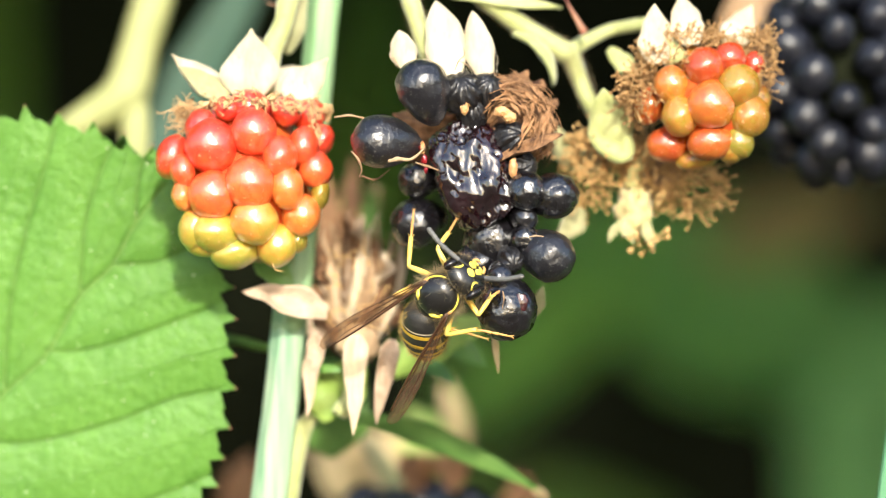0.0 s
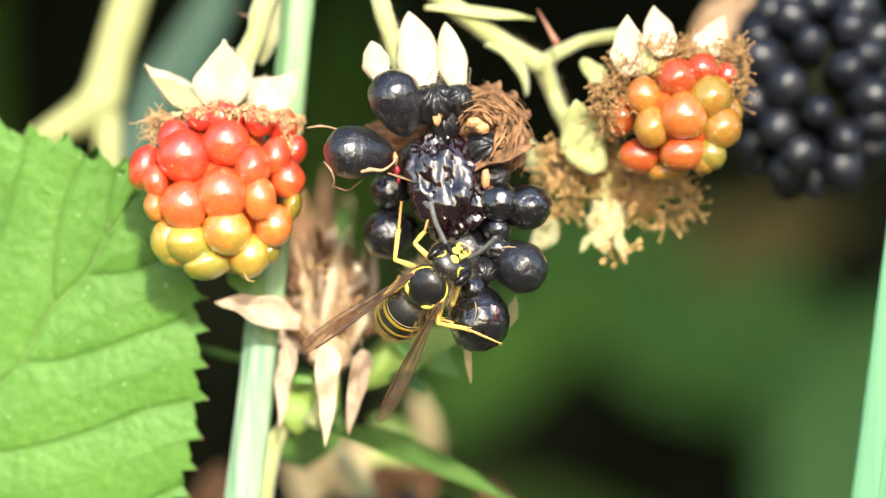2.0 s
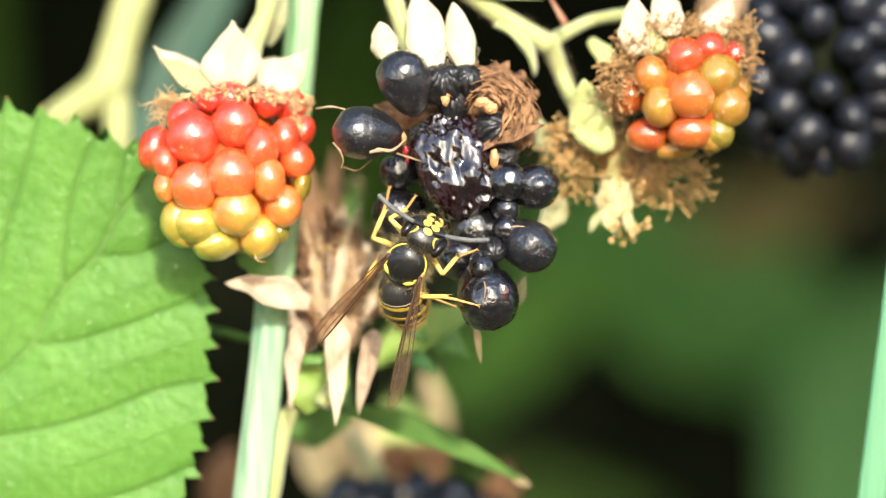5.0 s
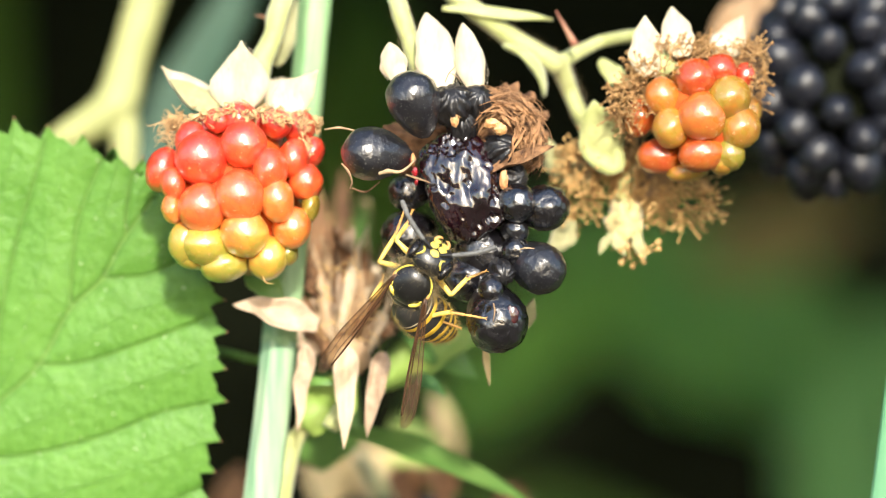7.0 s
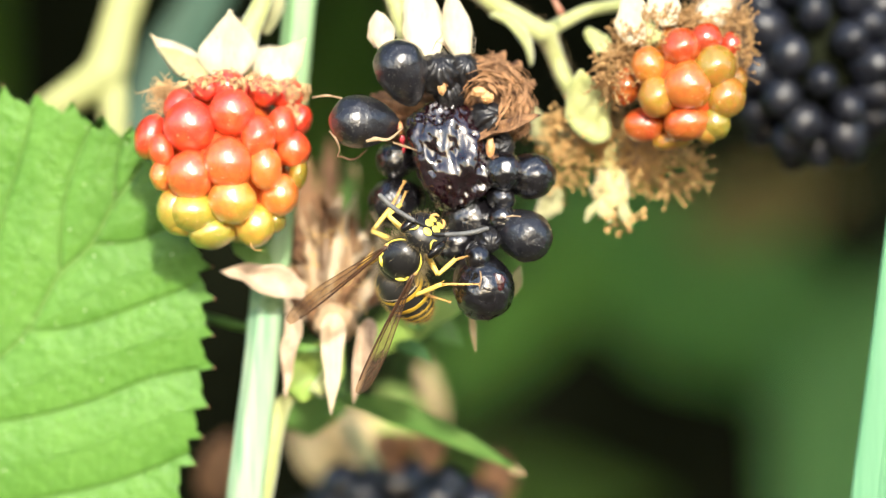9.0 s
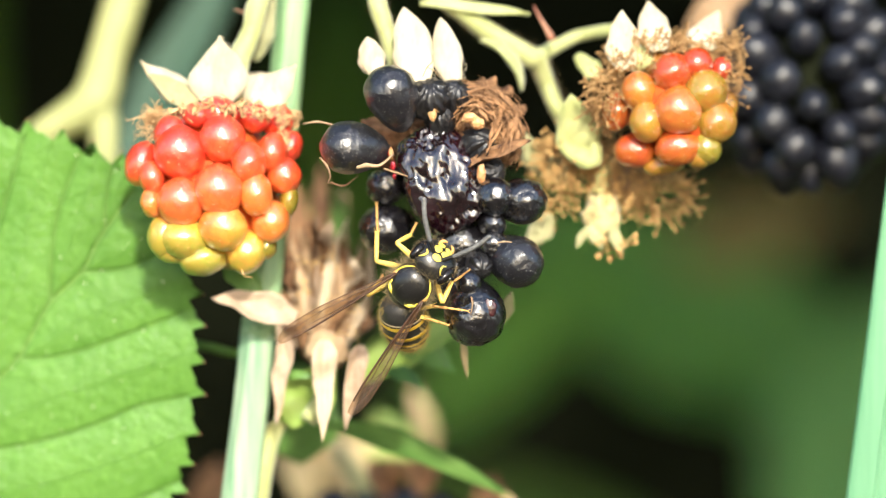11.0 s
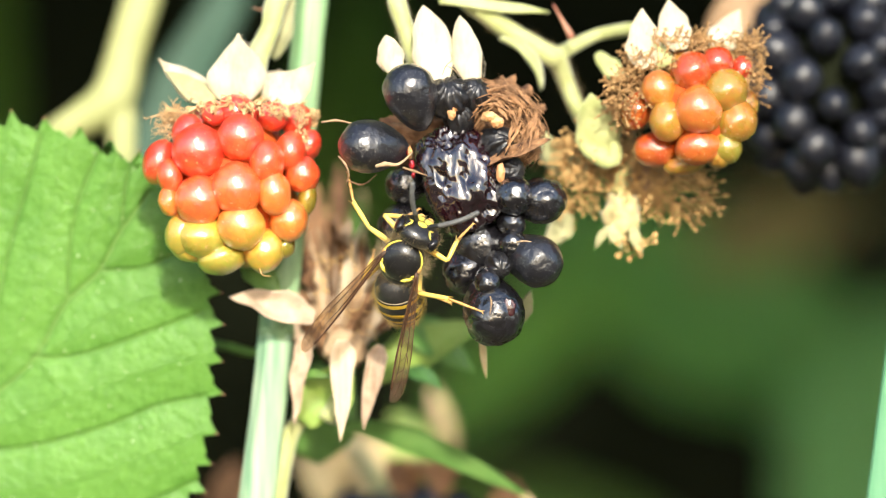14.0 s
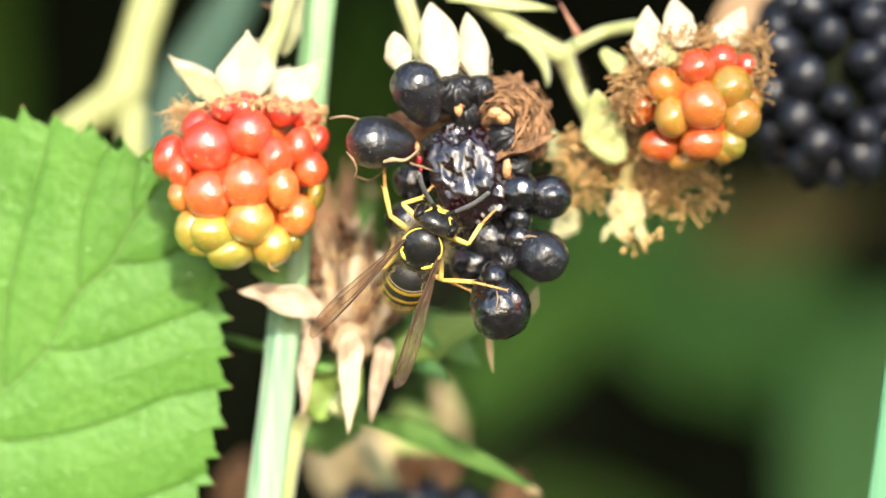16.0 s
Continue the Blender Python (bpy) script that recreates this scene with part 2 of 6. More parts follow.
# Near black: the shade in the hedge's depth is put into this colour.
DEEPSHADE = material("painted_deep_shade", (0.007, 0.008, 0.005), (0.016, 0.020, 0.009), size=30, rough=0.95, bump=0.5, bump_size=4, spec=0.04)
SOIL = material("hedge_bottom_soil", (0.035, 0.025, 0.016), (0.085, 0.07, 0.04), size=60, rough=0.95, bump=0.8, bump_size=8)
CHITIN = material("black_chitin", (0.006, 0.006, 0.006), (0.014, 0.013, 0.012), size=0.5, rough=0.32, bump=0.25, bump_size=0.07, coat=0.3, coat_rough=0.15,
                  specks=(0.10, 0.095, 0.085), speck_size=0.08, speck_amount=0.03)
ABDBLACK = material("dull_black_chitin", (0.014, 0.013, 0.012), (0.034, 0.032, 0.029), size=0.5, rough=0.48, bump=0.3, bump_size=0.08)
EYE = material("dark_compound_eye", (0.006, 0.005, 0.005), (0.012, 0.010, 0.009), size=0.4, rough=0.22, bump=0.15, bump_size=0.04)
WASPYELLOW = material("wasp_yellow", (0.74, 0.58, 0.06), (0.86, 0.74, 0.14), size=0.5, rough=0.4, bump=0.2, bump_size=0.07)
FACEYELLOW = material("pale_face_yellow", (0.66, 0.52, 0.06), (0.78, 0.66, 0.13), size=0.4, rough=0.45, bump=0.3, bump_size=0.07)
ABDYELLOW = material("abdomen_yellow", (0.42, 0.25, 0.015), (0.60, 0.40, 0.04), size=0.5, rough=0.45, bump=0.3, bump_size=0.08)
LEGYELLOW = material("leg_yellow", (0.78, 0.50, 0.07), (0.86, 0.64, 0.17), size=0.6, rough=0.42, bump=0.2, bump_size=0.07)
TARSUS = material("orange_tarsus", (0.50, 0.25, 0.07), (0.68, 0.40, 0.12), size=0.5, rough=0.5, bump=0.2, bump_size=0.07)
ANTENNA = material("grey_black_antenna", (0.08, 0.08, 0.078), (0.18, 0.18, 0.17), size=0.3, rough=0.6, bump=0.3, bump_size=0.06)
PALERIM = material("pale_rim", (0.40, 0.33, 0.22), (0.55, 0.47, 0.34), size=0.5, rough=0.6, bump=0.3, bump_size=0.1)
FUZZ = material("fine_hair", (0.20, 0.15, 0.075), (0.40, 0.31, 0.16), size=1, rough=0.7, bump=0.0)
GOLDHAIR = material("golden_hair", (0.40, 0.27, 0.07), (0.62, 0.45, 0.15), size=1, rough=0.6, bump=0.0)
VEIN = material("wing_vein", (0.03, 0.012, 0.005), (0.09, 0.038, 0.012), size=0.5, rough=0.45, bump=0.1, bump_size=0.1)


def wing_membrane():
    """A smoky brown, see-through film with a soft gloss and fine wrinkles."""
    m = bpy.data.materials.new("wing_membrane")
    m.use_nodes = True
    n, link = m.node_tree.nodes, m.node_tree.links.new
    b = n["Principled BSDF"]
    b.inputs["Base Color"].default_value = (0.15, 0.095, 0.058, 1)
    b.inputs["Roughness"].default_value = 0.32
    clear = n.new("ShaderNodeBsdfTransparent")
    clear.inputs["Color"].default_value = (0.76, 0.65, 0.52, 1)
    tex = n.new("ShaderNodeTexNoise")
    where = n.new("ShaderNodeTexCoord")
    link(where.outputs["Object"], tex.inputs["Vector"])
    tex.inputs["Scale"].default_value = 900
    tex.inputs["Detail"].default_value = 4
    amount = n.new("ShaderNodeMapRange")
    amount.inputs["From Min"].default_value, amount.inputs["From Max"].default_value = 0.3, 0.7
    amount.inputs["To Min"].default_value, amount.inputs["To Max"].default_value = 0.26, 0.46
    link(tex.outputs["Fac"], amount.inputs["Value"])
    relief = n.new("ShaderNodeBump")
    relief.inputs["Strength"].default_value = 0.4
    relief.inputs["Distance"].default_value = 0.0001
    link(tex.outputs["Fac"], relief.inputs["Height"])
    link(relief.outputs["Normal"], b.inputs["Normal"])
    blend = n.new("ShaderNodeMixShader")
    link(amount.outputs["Result"], blend.inputs["Fac"])
    link(clear.outputs["BSDF"], blend.inputs[1])
    link(b.outputs["BSDF"], blend.inputs[2])
    link(blend.outputs["Shader"], n["Material Output"].inputs["Surface"])
    return m


WING = wing_membrane()


def leaf_material(name, low, high, pale):
    """A veined leaf; its UV map holds, in millimetres, the way along the nearest vein and the distance from it; the attribute rib is 1 on the midrib."""
    m = bpy.data.materials.new(name)
    m.use_nodes = True
    n, link = m.node_tree.nodes, m.node_tree.links.new
    b = n["Principled BSDF"]

    def calc(op, a, c, d=None):
        k = n.new("ShaderNodeMath")
        k.operation = op
        for i, v in enumerate((a, c, d)):
            if v is None:
                continue
            if isinstance(v, (int, float)):
                k.inputs[i].default_value = v
            else:
                link(v, k.inputs[i])
        return k.outputs[0]

    def cloud(scale, detail, vector):
        t = n.new("ShaderNodeTexNoise")
        t.inputs["Scale"].default_value = scale
        t.inputs["Detail"].default_value = detail
        link(vector, t.inputs["Vector"])
        return t.outputs["Fac"]

    def ease(value, a, c, lo=0.0, hi=1.0):
        k = n.new("ShaderNodeMapRange")
        k.interpolation_type = "SMOOTHSTEP"
        for key, v in (("From Min", a), ("From Max", c), ("To Min", lo), ("To Max", hi)):
            k.inputs[key].default_value = v
        link(value, k.inputs["Value"])
        return k.outputs["Result"]

    uv = n.new("ShaderNodeUVMap")
    split = n.new("ShaderNodeSeparateXYZ")
    link(uv.outputs["UV"], split.inputs[0])
    along, off = split.outputs["X"], split.outputs["Y"]
    place = n.new("ShaderNodeTexCoord").outputs["Object"]
    patch, grain = cloud(140, 3, place), cloud(1500, 5, place)
    rib = n.new("ShaderNodeAttribute")
    rib.attribute_name = "rib"
    # ladder of cross veins between the side veins
    warp = n.new("ShaderNodeCombineXYZ")
    link(calc("MULTIPLY_ADD", patch, 5.0, calc("MULTIPLY_ADD", off, -0.35, along)), warp.inputs[0])
    link(calc("MULTIPLY", off, 0.30), warp.inputs[1])
    cells = n.new("ShaderNodeTexVoronoi")
    cells.feature = "DISTANCE_TO_EDGE"
    cells.inputs["Scale"].default_value = 1.05
    link(warp.outputs[0], cells.inputs["Vector"])
    net = n.new("ShaderNodeTexVoronoi")
    net.feature = "DISTANCE_TO_EDGE"
    net.inputs["Scale"].default_value = 1900
    link(place, net.inputs["Vector"])
    ladder = ease(cells.outputs["Distance"], 0.0, 0.30)
    fine = ease(net.outputs["Distance"], 0.0, 0.25)
    groove = ease(off, 0.0, 0.24)
    ramp = n.new("ShaderNodeValToRGB")
    ramp.color_ramp.elements[0].position, ramp.color_ramp.elements[1].position = 0.3, 0.7
    ramp.color_ramp.elements[0].color, ramp.color_ramp.elements[1].color = (*low, 1), (*high, 1)
    link(calc("MULTIPLY_ADD", patch, 0.55, calc("MULTIPLY", grain, 0.45)), ramp.inputs["Fac"])
    mix = n.new("ShaderNodeMixRGB")
    mix.inputs["Color2"].default_value = (*pale, 1)
    link(calc("MULTIPLY", calc("MULTIPLY_ADD", rib.outputs["Fac"], 0.4, 0.6), calc("MULTIPLY", ease(off, 0.03, 0.22, 1.0, 0.0), 0.40)), mix.inputs["Fac"])
    link(ramp.outputs["Color"], mix.inputs["Color1"])
    spots = cloud(2600, 1, place)
    mix2 = n.new("ShaderNodeMixRGB")
    mix2.inputs["Color2"].default_value = (0.55, 0.62, 0.40, 1)
    link(ease(spots, 0.745, 0.785), mix2.inputs["Fac"])
    # shade of the vein grooves, painted as a darker green beside each vein
    dark = n.new("ShaderNodeMixRGB")
    dark.inputs["Color2"].default_value = (low[0] * 0.5, low[1] * 0.58, low[2] * 0.5, 1)
    link(calc("MULTIPLY", ease(off, 0.16, 0.50, 1.0, 0.0), 0.24), dark.inputs["Fac"])
    link(mix.outputs["Color"], dark.inputs["Color1"])
    link(dark.outputs["Color"], mix2.inputs["Color1"])
    link(mix2.outputs["Color"], b.inputs["Base Color"])
    link(calc("MULTIPLY_ADD", grain, 0.3, 0.30), b.inputs["Roughness"])
    b.inputs["Specular IOR Level"].default_value = 0.38
    height = calc("ADD", calc("MULTIPLY", ladder, 0.18), calc("ADD", calc("MULTIPLY", groove, 1.25), calc("MULTIPLY_ADD", grain, 1.1, calc("MULTIPLY", fine, 0.22))))
    relief = n.new("ShaderNodeBump")
    relief.inputs["Strength"].default_value = 0.6
    relief.inputs["Distance"].default_value = 0.0002
    link(height, relief.inputs["Height"])
    link(relief.outputs["Normal"], b.inputs["Normal"])
    tr = n.new("ShaderNodeBsdfTranslucent")
    link(mix2.outputs["Color"], tr.inputs["Color"])
    blend = n.new("ShaderNodeMixShader")
    blend.inputs["Fac"].default_value = 0.22
    link(b.outputs["BSDF"], blend.inputs[1])
    link(tr.outputs["BSDF"], blend.inputs[2])
    link(blend.outputs["Shader"], n["Material Output"].inputs["Surface"])
    return m


LEAF = leaf_material("bramble_leaf_surface", (0.090, 0.236, 0.029), (0.153, 0.340, 0.055), (0.30, 0.44, 0.13))


# ---- mesh helpers ----
ORIGIN = {}


def thing(name, origin, label, category, group="", kind=""):
    ob = tagged(new(name), label, category, group, kind)
    ob.location = Vector(origin) * MM
    ORIGIN[ob.name] = Vector(origin)
    return ob


def part(name, bm, mat, parent, label="", kind="", smooth=True):
    """A bmesh in world millimetres becomes one mesh under a thing or a part."""
    o = ORIGIN[parent.name]
    me = bpy.data.meshes.new(name)
    for v in bm.verts:
        v.co = (v.co - o) * MM
    bmesh.ops.recalc_face_normals(bm, faces=bm.faces)
    for f in bm.faces:
        f.smooth = smooth
    bm.to_mesh(me)
    bm.free()
    me.materials.append(mat)
    ob = new(name, me)
    ob.parent = parent
    ORIGIN[ob.name] = o
    return tagged(ob, label, kind=kind)


def alone(name, bm, mat, origin, label, category, kind="", group=""):
    """One mesh that is a thing by itself."""
    o = Vector(origin)
    me = bpy.data.meshes.new(name)
    for v in bm.verts:
        v.co = (v.co - o) * MM
    for f in bm.faces:
        f.smooth = True
    bm.to_mesh(me)
    bm.free()
    me.materials.append(mat)
    ob = new(name, me)
    ob.location = o * MM
    ORIGIN[ob.name] = o
    return tagged(ob, label, category, group, kind)


def frame_of(axis, hint=(0, -1, 0)):
    """Three unit vectors: along the axis, sideways, and as near to the hint as may be."""
    a = Vector(axis).normalized()
    h = Vector(hint)
    s = h.cross(a)
    if s.length < 1e-4:
        s = Vector((1, 0, 0)).cross(a)
    s.normalize()
    return a, s, a.cross(s)


def spline(points, per=6):
    """A smooth line through the points."""
    p = [Vector(q) for q in points]
    p = [2 * p[0] - p[1]] + p + [2 * p[-1] - p[-2]]
    out = []
    for i in range(1, len(p) - 2):
        for k in range(per):
            t = k / per
            a, b, c, d = p[i - 1:i + 3]
            out.append(0.5 * (2 * b + (c - a) * t + (2 * a - 5 * b + 4 * c - d) * t * t + (3 * b - a - 3 * c + d) * t ** 3))
    return out + [p[-2]]


def tube(bm, points, radii, sides=10, per=6, flat=1.0, rough=0.0, seed=0.0, hint=(0, -1, 0), ribs=0):
    """A round or flattened rod along a line, with closed ends."""
    line = spline(points, per) if len(points) > 2 and per > 1 else [Vector(q) for q in points]
    n = len(line)
    rings = []
    for i, q in enumerate(line):
        u = i / (n - 1) * (len(radii) - 1)
        k = min(int(u), len(radii) - 2)
        r = radii[k] + (radii[k + 1] - radii[k]) * (u - k)
        a, s, h = frame_of(line[min(i + 1, n - 1)] - line[max(i - 1, 0)], hint)
        ring = []
        for j in range(sides):
            w = 2 * math.pi * j / sides
            rr = r * (1 + rough * noise.noise(Vector((w * 1.3 + seed, i * 0.35, seed * 3))))
            if ribs:
                rr *= 1 + 0.10 * abs(math.cos(w * ribs / 2)) - 0.06
            ring.append(bm.verts.new(q + s * (math.cos(w) * rr) + h * (math.sin(w) * rr * flat)))
        rings.append(ring)
    for a, b in zip(rings, rings[1:]):
        for j in range(sides):
            bm.faces.new((a[j], a[(j + 1) % sides], b[(j + 1) % sides], b[j]))
    bm.faces.new(rings[0][::-1])
    bm.faces.new(rings[-1])
    return line


def ball(bm, centre, radii, axes=None, seg=20, rings=12, lump=0.0, freq=1.0, seed=0.0):
    """An ellipsoid, lumpy where asked. axes: three unit vectors."""
    c = Vector(centre)
    ax = axes or (Vector((1, 0, 0)), Vector((0, 1, 0)), Vector((0, 0, 1)))
    rows = []
    for i in range(rings + 1):
        th = math.pi * i / rings
        count = 1 if i in (0, rings) else seg
        row = []
        for j in range(count):
            ph = 2 * math.pi * j / seg
            d = Vector((math.sin(th) * math.cos(ph), math.sin(th) * math.sin(ph), math.cos(th)))
            k = 1 + lump * noise.noise(d * freq + Vector((seed, seed * 0.7, -seed))) + lump * 0.5 * noise.noise(d * freq * 2.3 + Vector((seed, 3, 1)))
            row.append(bm.verts.new(c + ax[0] * (d.x * radii[0] * k) + ax[1] * (d.y * radii[1] * k) + ax[2] * (d.z * radii[2] * k)))
        rows.append(row)
    for a, b in zip(rows, rows[1:]):
        for j in range(seg):
            k = (j + 1) % seg
            if len(a) == 1:
                bm.faces.new((a[0], b[j], b[k]))
            elif len(b) == 1:
                bm.faces.new((a[j], b[0], a[k]))
            else:
                bm.faces.new((a[j], b[j], b[k], a[k]))


def blade(bm, base, tip, width, facing=(0, -1, 0), bow=0.0, cup=0.25, thick=0.18, shape=1.0, n=14, m=6, curl=0.0, wave=0.0, seed=0.0, widest=0.4):
    """A pointed leaf, sepal or bract with thickness: bowed along, cupped across."""
    b, t = Vector(base), Vector(tip)
    a, s, h = frame_of(t - b, facing)
    long = (t - b).length
    layers = []
    for off in (0.5, -0.5):
        grid = []
        for i in range(n + 1):
            u = i / n
            prof = (u / widest) ** 0.7 if u < widest else max(0.0, 1 - ((u - widest) / (1 - widest)) ** 1.7) ** (0.9 * shape)
            w = max(width * 0.5 * (0.35 + 0.65 * prof if u < widest else prof), 0.02 * width)
            row = []
            for j in range(m + 1):
                v = 2 * j / m - 1
                lift = bow * long * math.sin(math.pi * u) + cup * w * v * v + curl * long * u * u + wave * w * noise.noise(Vector((u * 4 + seed, v * 1.5, seed)))
                row.append(bm.verts.new(b + a * (long * u) + s * (w * v * (1 + 0.12 * noise.noise(Vector((u * 6, v, seed)))) + wave * 0.5 * width * noise.noise(Vector((u * 2.5, seed, 0)))) + h * (lift + off * thick * (1 - 0.8 * v * v))))
            grid.append(row)
        layers.append(grid)
    for g, flip in zip(layers, (False, True)):
        for i in range(n):
            for j in range(m):
                q = (g[i][j], g[i + 1][j], g[i + 1][j + 1], g[i][j + 1])
                bm.faces.new(q[::-1] if flip else q)
    top, low = layers
    rim = [(i, 0) for i in range(n + 1)] + [(n, j) for j in range(1, m + 1)] + [(i, m) for i in range(n - 1, -1, -1)] + [(0, j) for j in range(m - 1, 0, -1)]
    for (i, j), (k, l) in zip(rim, rim[1:] + rim[:1]):
        bm.faces.new((top[i][j], low[i][j], low[k][l], top[k][l]))


def mesh_of(name, bm, mat):
    """A mesh to be shared by many parts; it is made for a radius of one millimetre."""
    me = bpy.data.meshes.new(name)
    for v in bm.verts:
        v.co *= MM
    for f in bm.faces:
        f.smooth = True
    bm.to_mesh(me)
    bm.free()
    me.materials.append(mat)
    return me


def piece(name, me, parent, place, size, axes=None, label=""):
    """A part that shares its mesh with its like."""
    ob = new(name, me)
    ob.parent = parent
    turn = Matrix.Identity(3)
    if axes:
        turn = Matrix([tuple(v) for v in axes]).transposed()
    k = size if isinstance(size, (tuple, list)) else (size, size, size)
    ob.matrix_basis = Matrix.LocRotScale((Vector(place) - ORIGIN[parent.name]) * MM, turn.to_quaternion(), Vector(k))
    return tagged(ob, label)


# ---- the setting: hedge behind, soil below ----
def ground_sheet():
    bm = bmesh.new()
    n = 40
    size = [-60000, -9000, -2500, -1200] + [-1000 + 2000 * i / (n - 1) for i in range(n)] + [1200, 2500, 9000, 60000]
    grid = [[bm.verts.new((x, y, -620 + 25 * noise.noise(Vector((x * 0.004, y * 0.004, 0))))) for y in size] for x in size]
    for i in range(len(size) - 1):
        for j in range(len(size) - 1):
            bm.faces.new((grid[i][j], grid[i + 1][j], grid[i + 1][j + 1], grid[i][j + 1]))
    alone("ground", bm, SOIL, (0, 0, -620), "dark brown hedge-bottom soil", "ground", "structure")


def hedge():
    """Deep hedge shade painted on a rough wall behind the stems that leans over them."""
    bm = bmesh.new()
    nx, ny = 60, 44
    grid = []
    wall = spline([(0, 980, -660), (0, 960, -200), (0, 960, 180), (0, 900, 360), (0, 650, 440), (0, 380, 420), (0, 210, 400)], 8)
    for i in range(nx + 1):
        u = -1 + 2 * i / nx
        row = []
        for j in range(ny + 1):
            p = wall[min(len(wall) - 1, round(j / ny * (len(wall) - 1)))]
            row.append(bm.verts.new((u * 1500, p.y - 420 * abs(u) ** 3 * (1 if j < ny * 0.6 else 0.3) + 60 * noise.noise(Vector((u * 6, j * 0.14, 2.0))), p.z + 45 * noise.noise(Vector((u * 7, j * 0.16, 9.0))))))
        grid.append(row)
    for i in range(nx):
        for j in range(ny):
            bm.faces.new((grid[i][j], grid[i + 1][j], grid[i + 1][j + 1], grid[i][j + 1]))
    alone("backdrop", bm, DEEPSHADE, (0, 960, -660), "near-black wall painted as the deep shade inside a bramble hedge", "hedge", "structure")
    # unseen leaves added above and beside the view to shade the depth behind
    bm = bmesh.new()
    rng = random.Random(5)

    def leaf(c, size, axis, facing):
        a = Vector(axis).normalized()
        blade(bm, Vector(c) - a * size * 0.5, Vector(c) + a * size * 0.5, size * 0.7, facing, bow=0.05, cup=0.1, thick=0.4, n=7, m=4, wave=0.2, seed=rng.random() * 9)
    for _ in range(1500):
        y = rng.uniform(52, 200)
        leaf((rng.uniform(-420, 520), y, 48 + (y - 52) * 0.12 + rng.uniform(0, 330)), rng.uniform(30, 52),
             (rng.uniform(-1, 1), rng.uniform(-1, 0.4), rng.uniform(-0.9, 0.3)), (rng.uniform(-0.5, 0.5), -0.8, 0.6))
    # extra unseen leaves that stop a sun patch on the far leaf
    for _ in range(110):
        leaf((rng.uniform(0, 230), rng.uniform(60, 200), rng.uniform(120, 300)), rng.uniform(34, 52), (rng.uniform(-1, 1), rng.uniform(-0.6, 0.3), rng.uniform(-0.9, 0.3)), (rng.uniform(-0.4, 0.4), -0.9, 0.5))
    for _ in range(260):
        side = rng.choice((-1, 1))
        y = rng.uniform(80, 700)
        leaf((side * (95 + y * 0.15 + rng.uniform(0, 260)), y, rng.uniform(-380, 100)), rng.uniform(30, 60), (rng.uniform(-1, 1), rng.uniform(-0.6, 0.4), rng.uniform(-1, 0.3)),
             (rng.uniform(-0.5, 0.5), -1, 0.3))
    alone("hedge_leaves", bm, FARLEAF, (0, 120, 30), "unseen bramble foliage added to shade what lies behind", "foliage", "stuff")


def rib(ob, base, tip, r, mat):
    b, t = Vector(base), Vector(tip)
    bm = bmesh.new()
    tube(bm, [b - (t - b) * 0.06, b + (t - b) * 0.45, b + (t - b) * 0.92], [r, r * 0.7, r * 0.2], sides=6, per=4)
    part("midrib", bm, mat, ob)


def far_leaf(base, tip, width, facing, mat, label, name="bramble_leaf", thick=0.4, **more):
    ob = thing(name, base, label, "leaf", "leaves deep in the hedge")
    bm = bmesh.new()
    blade(bm, base, tip, width, facing, thick=thick, n=20, m=10, wave=0.15, seed=width, **more)
    part("lamina", bm, mat, ob)
    rib(ob, base, tip, width * 0.02, mat)
    return ob


# ---- berries ----
def drupelet_mesh(name, mat, lump=0.06, seed=0.0):
    bm = bmesh.new()
    ball(bm, (0, 0, 0), (1, 1, 1), seg=28, rings=20, lump=lump, freq=1.3, seed=seed)
    return mesh_of(name, bm, mat)


SKINS = {}
for key, mat in (("r", RED), ("o", ORANGE), ("y", YELLOW), ("v", OLIVE), ("b", BLACK), ("w", WET), ("f", FARBLACK), ("sr", SMALLRED), ("so", SMALLORANGE)):
    SKINS[key] = [drupelet_mesh("drupelet", mat, 0.07, s * 1.7) for s in range(4)]


def stamens(bm, centre, spread, count, out, rng, length=(1.2, 2.6), thin=0.07, knob=2.4):
    """Withered filaments with shrunken heads."""
    c = Vector(centre)
    for _ in range(count):
        d = Vector((rng.gauss(0, 1), rng.gauss(0, 1), rng.gauss(0, 1))).normalized()
        root = c + Vector((d.x * spread[0], d.y * spread[1], d.z * spread[2]))
        way = (d * 0.7 + Vector(out) + Vector((rng.gauss(0, 0.5), rng.gauss(0, 0.5), rng.gauss(0, 0.5)))).normalized()
        k = rng.uniform(*length)
        bend = Vector((rng.gauss(0, 0.5), rng.gauss(0, 0.5), rng.gauss(0, 0.5)))
        tube(bm, [root, root + way * k * 0.5 - bend * 0.4, root + way * k + bend], [thin, thin * 0.8, thin * 0.7], sides=4, per=3)
        ball(bm, root + way * k + bend, (thin * knob, thin * knob * 0.85, thin * knob * 1.1), seg=8, rings=5, lump=0.8, freq=1.8, seed=rng.random() * 9)


def drupelet(parent, key, place, centre, size, rng, long=1.0):
    out = Vector(place) - Vector(centre)
    a, s, h = frame_of(out, (rng.uniform(-1, 1), rng.uniform(-1, 1), rng.uniform(-1, 1)))
    return piece("drupelet", SKINS[key][rng.randrange(4)], parent, place, (size, size * rng.uniform(0.93, 1.05), size * long), (s, h, a))


